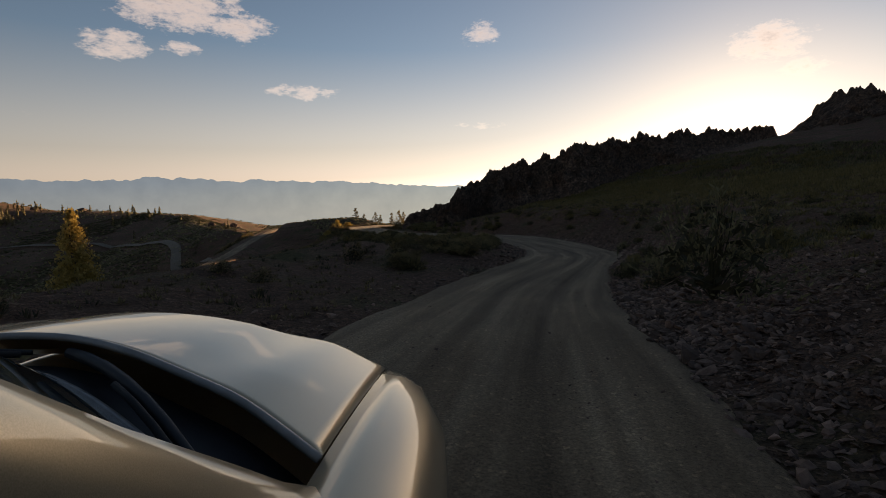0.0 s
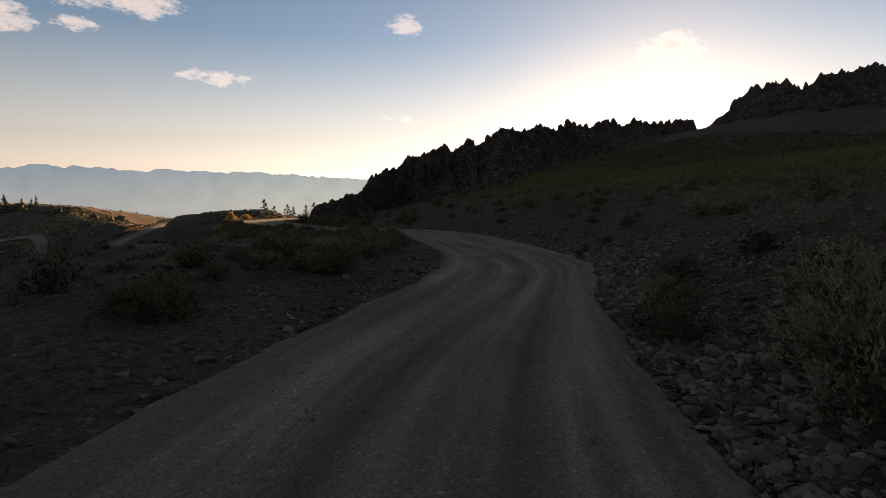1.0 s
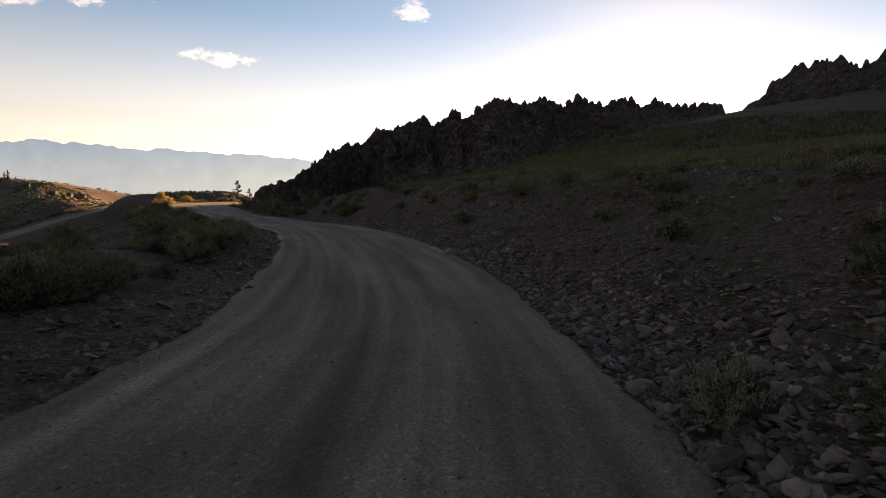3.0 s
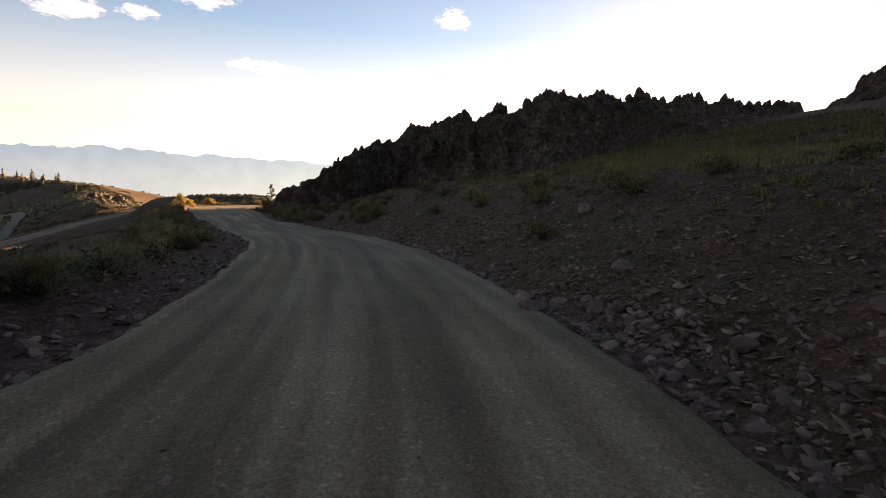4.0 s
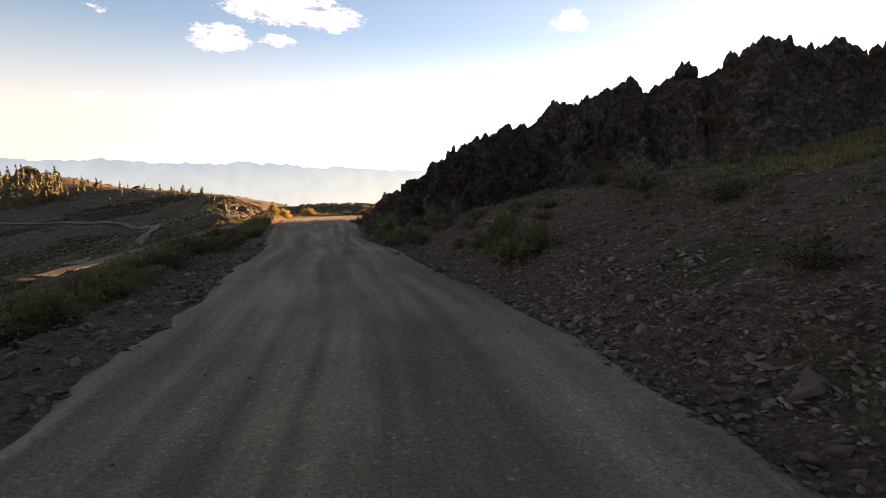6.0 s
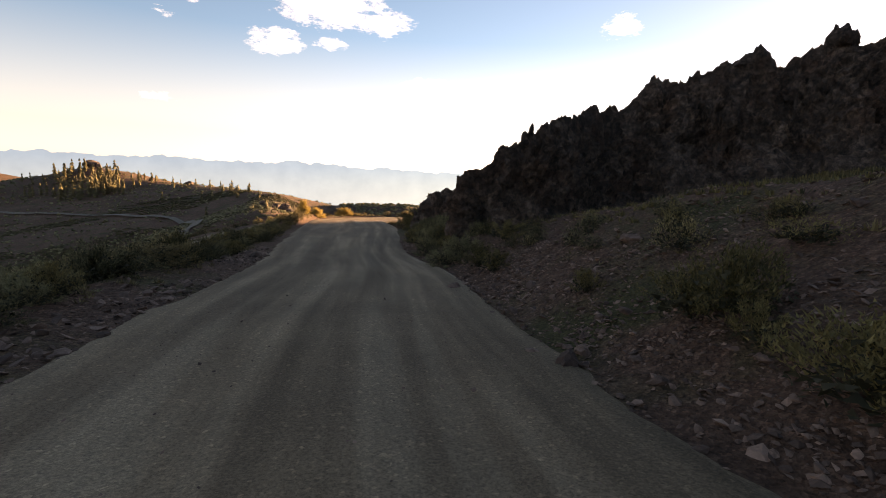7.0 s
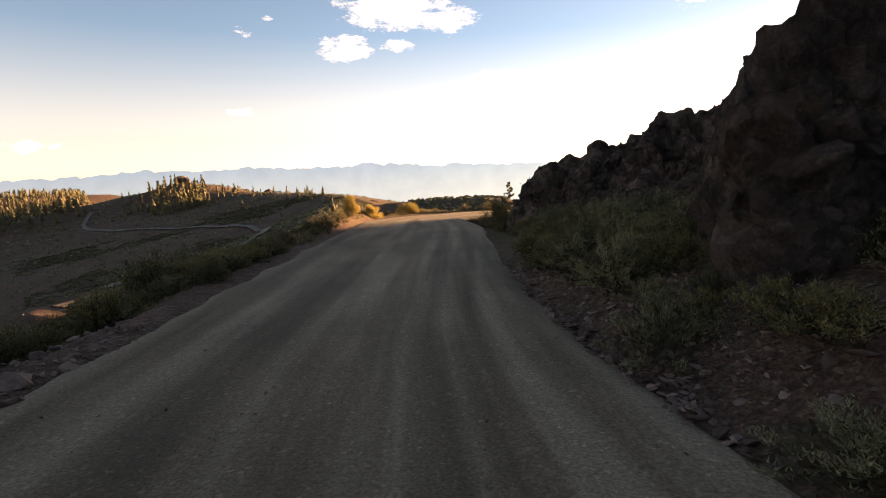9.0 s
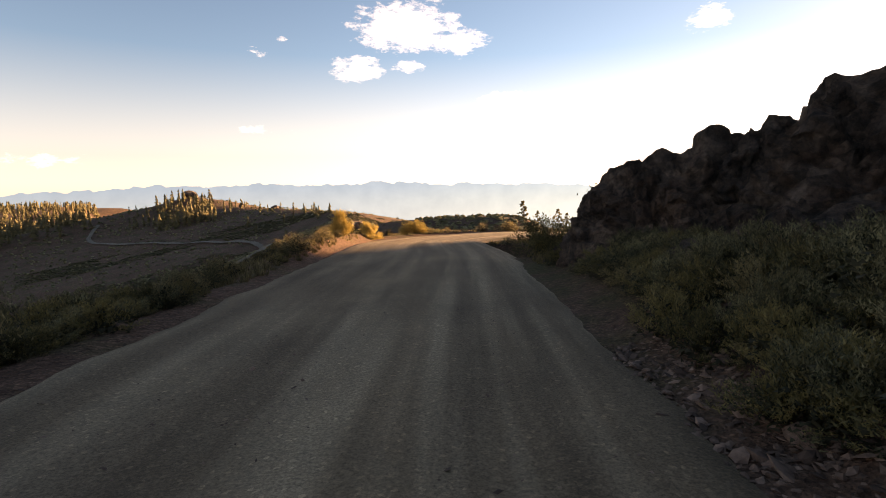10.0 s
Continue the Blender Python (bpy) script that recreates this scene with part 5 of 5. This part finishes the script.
def tube(points, radius, ring=8):
    bm = bmesh.new()
    rows = []
    for i, p in enumerate(points):
        p = Vector(p)
        a, b = Vector(points[max(i - 1, 0)]), Vector(points[min(i + 1, len(points) - 1)])
        t = (b - a).normalized()
        u = t.cross(Vector((0.3, 0.2, 1))).normalized()
        v = t.cross(u)
        r = radius[i] if isinstance(radius, (list, tuple)) else radius
        rows.append([bm.verts.new(p + (u * math.cos(6.2832 * j / ring) + v * math.sin(6.2832 * j / ring)) * r) for j in range(ring)])
    for a, b in zip(rows, rows[1:]):
        for j in range(ring):
            bm.faces.new((a[j], a[(j + 1) % ring], b[(j + 1) % ring], b[j]))
    bm.faces.new(rows[0][::-1])
    bm.faces.new(rows[-1])
    return bm


EDGE = 0.67            # hood's half width
FRONT, REAR, AXLE = 0.78, -1.92, 0.17   # axles and their height


def hood_back(x):
    return 0.939 - 0.231 * (abs(x) / 0.7) ** 1.4


def nose(x):
    return 1.665 - 0.272 * (abs(x) / 0.9) ** 3


def hood_z(x, y):
    u = max(0.0, (y - 0.65) / 0.95)
    z = 1.165 - 0.081 * u ** 1.6 - 0.16 * max(0.0, u - 0.8) ** 1.5 / 0.09
    return z - 0.131 * (x / EDGE) ** 2 + min(1.0, u * 3) * (0.012 * math.exp(-((abs(x) - 0.5) / 0.09) ** 2) - 0.006 * math.exp(-((abs(x) - 0.34) / 0.12) ** 2))


def belt_z(y):
    if y > 0.65:
        return hood_z(EDGE, y) - 0.004 - 0.07 * max(0.0, (y - 1.36) / 0.16) ** 2
    return hood_z(EDGE, 0.65) - 0.004 + 0.03 * (0.65 - y)


def bottom_z(y):
    arch = max((0.37 ** 2 - (y - a) ** 2 for a in (FRONT, REAR)))
    return 0.18 + (math.sqrt(arch) + 0.02 if arch > 0 else 0)


def half_width(y):
    if y > 0.9:
        return 0.885 - 0.2 * max(0.0, (y - 0.9) / 0.72) ** 2.6
    return 0.885 - 0.1 * max(0.0, (-2.2 - y) / 0.75) ** 2


def build_car():
    car = new("car")
    ys = [1.53, 1.5, 1.42, 1.32, 1.2, 1.15, 1.08, 1.0, 0.9, 0.78, 0.66, 0.55, 0.45, 0.4, 0.3, 0, -0.4, -0.9, -1.3, -1.52, -1.58, -1.68, -1.8, -1.92, -2.05, -2.17, -2.27, -2.34, -2.5, -2.7, -2.85, -2.93]
    for side in (1, -1):
        grid = []
        for y in ys:
            w, top, low = half_width(y), belt_z(y), bottom_z(y)
            row = []
            inner = min(EDGE + 0.006, w - 0.03) if y > 0.3 else w - 0.10
            for x, z in ((inner, top), (inner + (w - inner) * 0.35, top - 0.006), (inner + (w - inner) * 0.7, top - 0.03), (w - 0.012, top - 0.085), (w, top - 0.16)):
                row.append((side * x, y, z))
            for k in range(1, 7):
                z = (top - 0.16) + (low - top + 0.16) * k / 6
                row.append((side * (w + 0.014 * math.sin(k * 0.9) - 0.02 * (k / 6) ** 3), y, z))
            grid.append(row)
        patch("body_side", grid, M_PAINT, car, thick=0.02)
        # lamp, pillar, windows, mirror, handles
        patch("headlamp", [[(side * (0.45 + 0.27 * u), nose(0.45 + 0.27 * u) + 0.012 - 0.05 * v, 0.83 - 0.13 * v + 0.01 * u) for u in np.linspace(0, 1, 9)] for v in np.linspace(0, 1, 5)], M_LAMP, car, "clear glass headlamp")
        part("pillar", tube([(side * 0.68, 0.62, 1.0), (side * 0.655, 0.5, 1.04), (side * 0.64, 0.36, 1.12), (side * 0.63, 0.18, 1.25), (side * 0.60, -0.12, 1.5), (side * 0.57, -0.36, 1.68)], [0.04, 0.07, 0.085, 0.08, 0.06, 0.05], 12), M_PAINT, car)
        for y0, y1 in ((0.28, -0.82), (-0.9, -1.75), (-1.84, -2.6)):
            def rim(y, v):
                inset = 0.2 * v
                return (side * (0.865 - 0.2 * v), y - (0.55 * v if y > 0 else 0) + (0.12 * v if y < -2.5 else 0), belt_z(y) + 0.49 * v)
            patch("side_window", [[rim(y, v) for y in np.linspace(y0, y1, 8)] for v in np.linspace(0.02, 0.98, 6)], M_GLASS, car, "dark tinted side window", 0.006)
            patch("window_frame", [[rim(y1 - 0.04 + 0.0 * q, v) if q == 0 else rim(y1 + 0.02, v) for q in (0, 1)] for v in np.linspace(0, 1, 4)], M_PLASTIC, car, thick=0.03)
        mirror = part("mirror", tube([(side * 0.86, 0.26, 1.08), (side * 0.93, 0.27, 1.1), (side * 0.96, 0.29, 1.12), (side * 1.02, 0.3, 1.13), (side * 1.1, 0.28, 1.12)], [0.03, 0.05, 0.085, 0.095, 0.05], 12), M_PAINT, car, "painted wing mirror")
        part("mirror_glass", tube([(side * 0.98, 0.2, 1.12), (side * 1.07, 0.2, 1.12)], 0.06, 10), M_GLASS, mirror)
        for y in (-0.62, -1.5):
            part("door_handle", tube([(side * 0.905, y + 0.09, 0.93), (side * 0.93, y + 0.05, 0.935), (side * 0.93, y - 0.05, 0.935), (side * 0.905, y - 0.09, 0.93)], 0.013), M_PAINT, car)
        patch("roof_rail", [[(side * (0.6 + 0.02 * q), y, 1.73 + 0.02 * (1 - q)) for y in np.linspace(-0.5, -2.4, 9)] for q in (0, 1)], M_ALLOY, car, "metal roof rail", 0.02)
    # hood, cowl, wipers, windscreen, roof
    xs = np.linspace(-EDGE, EDGE, 41)
    hood = []
    for u in np.linspace(0, 1, 30):
        hood.append([(x, hood_back(x) + (nose(x) - 0.05 - hood_back(x)) * u, hood_z(x, hood_back(x) + (nose(x) - 0.05 - hood_back(x)) * u)) for x in xs])
    patch("hood", hood, M_PAINT, car, "glossy champagne hood with raised edges", 0.012)
    lip = [(x, hood_back(x) - 0.004, hood_z(x, hood_back(x)) + 0.004) for x in xs]
    part("hood_edge", tube(lip, 0.009, 6), M_TRIM, car, "pale rear edge of the hood")

    def screen(x, v):
        base = 0.86 - 0.44 * (abs(x) / 0.7) ** 1.25
        return (x * (1 - 0.13 * v), base - 0.86 * v + 0.05 * v * v, 1.10 + 0.61 * v - 0.06 * v * v - 0.05 * (x / 0.7) ** 2)
    cowl = [[(x, hood_back(x) - 0.005 - (hood_back(x) - screen(x, 0)[1]) * u, hood_z(x, hood_back(x)) - 0.075 + 0.02 * u) for x in np.linspace(-0.68, 0.68, 31)] for u in np.linspace(0, 1.02, 6)]
    patch("cowl", cowl, M_PLASTIC, car, "black plastic cowl panel", 0.02)
    for x0, x1 in ((0.05, 0.62), (-0.6, -0.02)):
        pts = [(x0 + (x1 - x0) * u, screen(x0 + (x1 - x0) * u, 0)[1] + 0.07 - 0.03 * u, hood_z(x0 + (x1 - x0) * u, 0.6) - 0.035 + 0.015 * math.sin(3.1 * u)) for u in np.linspace(0, 1, 9)]
        wiper = part("wiper", tube(pts, [0.012, 0.013, 0.013, 0.012, 0.011, 0.01, 0.009, 0.008, 0.006]), M_PLASTIC, car, "black wiper arm")
        part("wiper_blade", tube([(p[0], p[1] - 0.03, p[2] + 0.004) for p in pts[3:]], 0.007), M_RUBBER, wiper)
    patch("windscreen", [[screen(x, v) for x in np.linspace(-0.69, 0.69, 25)] for v in np.linspace(0, 1, 14)], M_GLASS, car, "tinted windscreen", 0.006)
    part("windscreen_trim", tube([screen(x, 0.0) for x in np.linspace(-0.69, 0.69, 25)], 0.008, 6), M_TRIM, car)
    patch("roof", [[(x, y, 1.73 - 0.05 * (x / 0.62) ** 2 - 0.05 * ((y + 1.2) / 1.4) ** 2) for x in np.linspace(-0.62, 0.62, 15)] for y in np.linspace(-0.02, -2.6, 16)], M_PAINT, car, thick=0.03)
    patch("rear_window", [[(x, -2.6 - 0.28 * v, 1.65 - 0.5 * v) for x in np.linspace(-0.6 - 0.1 * v, 0.6 + 0.1 * v, 9)] for v in np.linspace(0, 1, 6)], M_GLASS, car, thick=0.006)
    patch("tailgate", [[(x, -2.88 - 0.05 * math.sin(3.1 * v), 1.1 - 0.72 * v) for x in np.linspace(-0.8, 0.8, 9)] for v in np.linspace(0, 1, 8)], M_PAINT, car, thick=0.03)
    patch("front_bumper", [[(x, nose(x) - 0.03 + 0.03 * math.sin(3.0 * v), 0.95 - 0.13 * (abs(x) / 0.73) ** 3 - 0.5 * v) for x in np.linspace(-0.73, 0.73, 25)] for v in np.linspace(0, 1, 9)], M_PAINT, car, thick=0.03)
    patch("grille", [[(x, nose(x) + 0.02, 0.74 - 0.14 * v) for x in np.linspace(-0.4, 0.4, 13)] for v in np.linspace(0, 1, 4)], M_PLASTIC, car, "black front grille", 0.03)
    patch("underbody", [[(x, y, 0.26) for x in np.linspace(-0.8, 0.8, 5)] for y in np.linspace(1.5, -2.8, 9)], M_PLASTIC, car, thick=0.06)
    patch("dashboard", [[(x, 0.6 - 0.5 * v, 0.98 - 0.05 * v) for x in np.linspace(-0.64, 0.64, 7)] for v in np.linspace(0, 1, 4)], M_PLASTIC, car, thick=0.05)
    for x in (-0.76, 0.76):
        for y in (FRONT, REAR):
            bm = bmesh.new()
            rows = []
            for k in range(28):
                a = 6.2832 * k / 28
                rows.append([bm.verts.new((x + o, y + math.cos(a) * r, AXLE + math.sin(a) * r)) for o, r in ((-0.1, 0.21), (-0.11, 0.29), (-0.085, 0.325), (0.085, 0.325), (0.11, 0.29), (0.1, 0.21))])
            for a, b in zip(rows, rows[1:] + rows[:1]):
                for j in range(5):
                    bm.faces.new((a[j], a[j + 1], b[j + 1], b[j]))
            wheel = part("wheel", bm, M_RUBBER, car, "dusty black tyre")
            bm = bmesh.new()
            hub = [bm.verts.new((x + math.copysign(0.07, x), y, AXLE))]
            for k in range(20):
                a, r = 6.2832 * k / 20, 0.215 if k % 4 < 2 else 0.2
                hub.append(bm.verts.new((x + math.copysign(0.085 if k % 4 < 2 else 0.03, x), y + math.cos(a) * r, AXLE + math.sin(a) * r)))
            for k in range(20):
                bm.faces.new((hub[0], hub[1 + k], hub[1 + (k + 1) % 20]))
            part("rim", bm, M_ALLOY, wheel, "alloy wheel rim")
    tagged(car, "glossy champagne-coloured estate car with black wipers standing on gravel", "car")
    # it stands with its front window beside the walk's first place
    turn = Euler((radians(-2.5), radians(3.75), radians(-19.5))).to_matrix().to_4x4()
    car.matrix_basis = Matrix.Translation((-3.647, -2.385, -0.641)) @ turn


build_car()
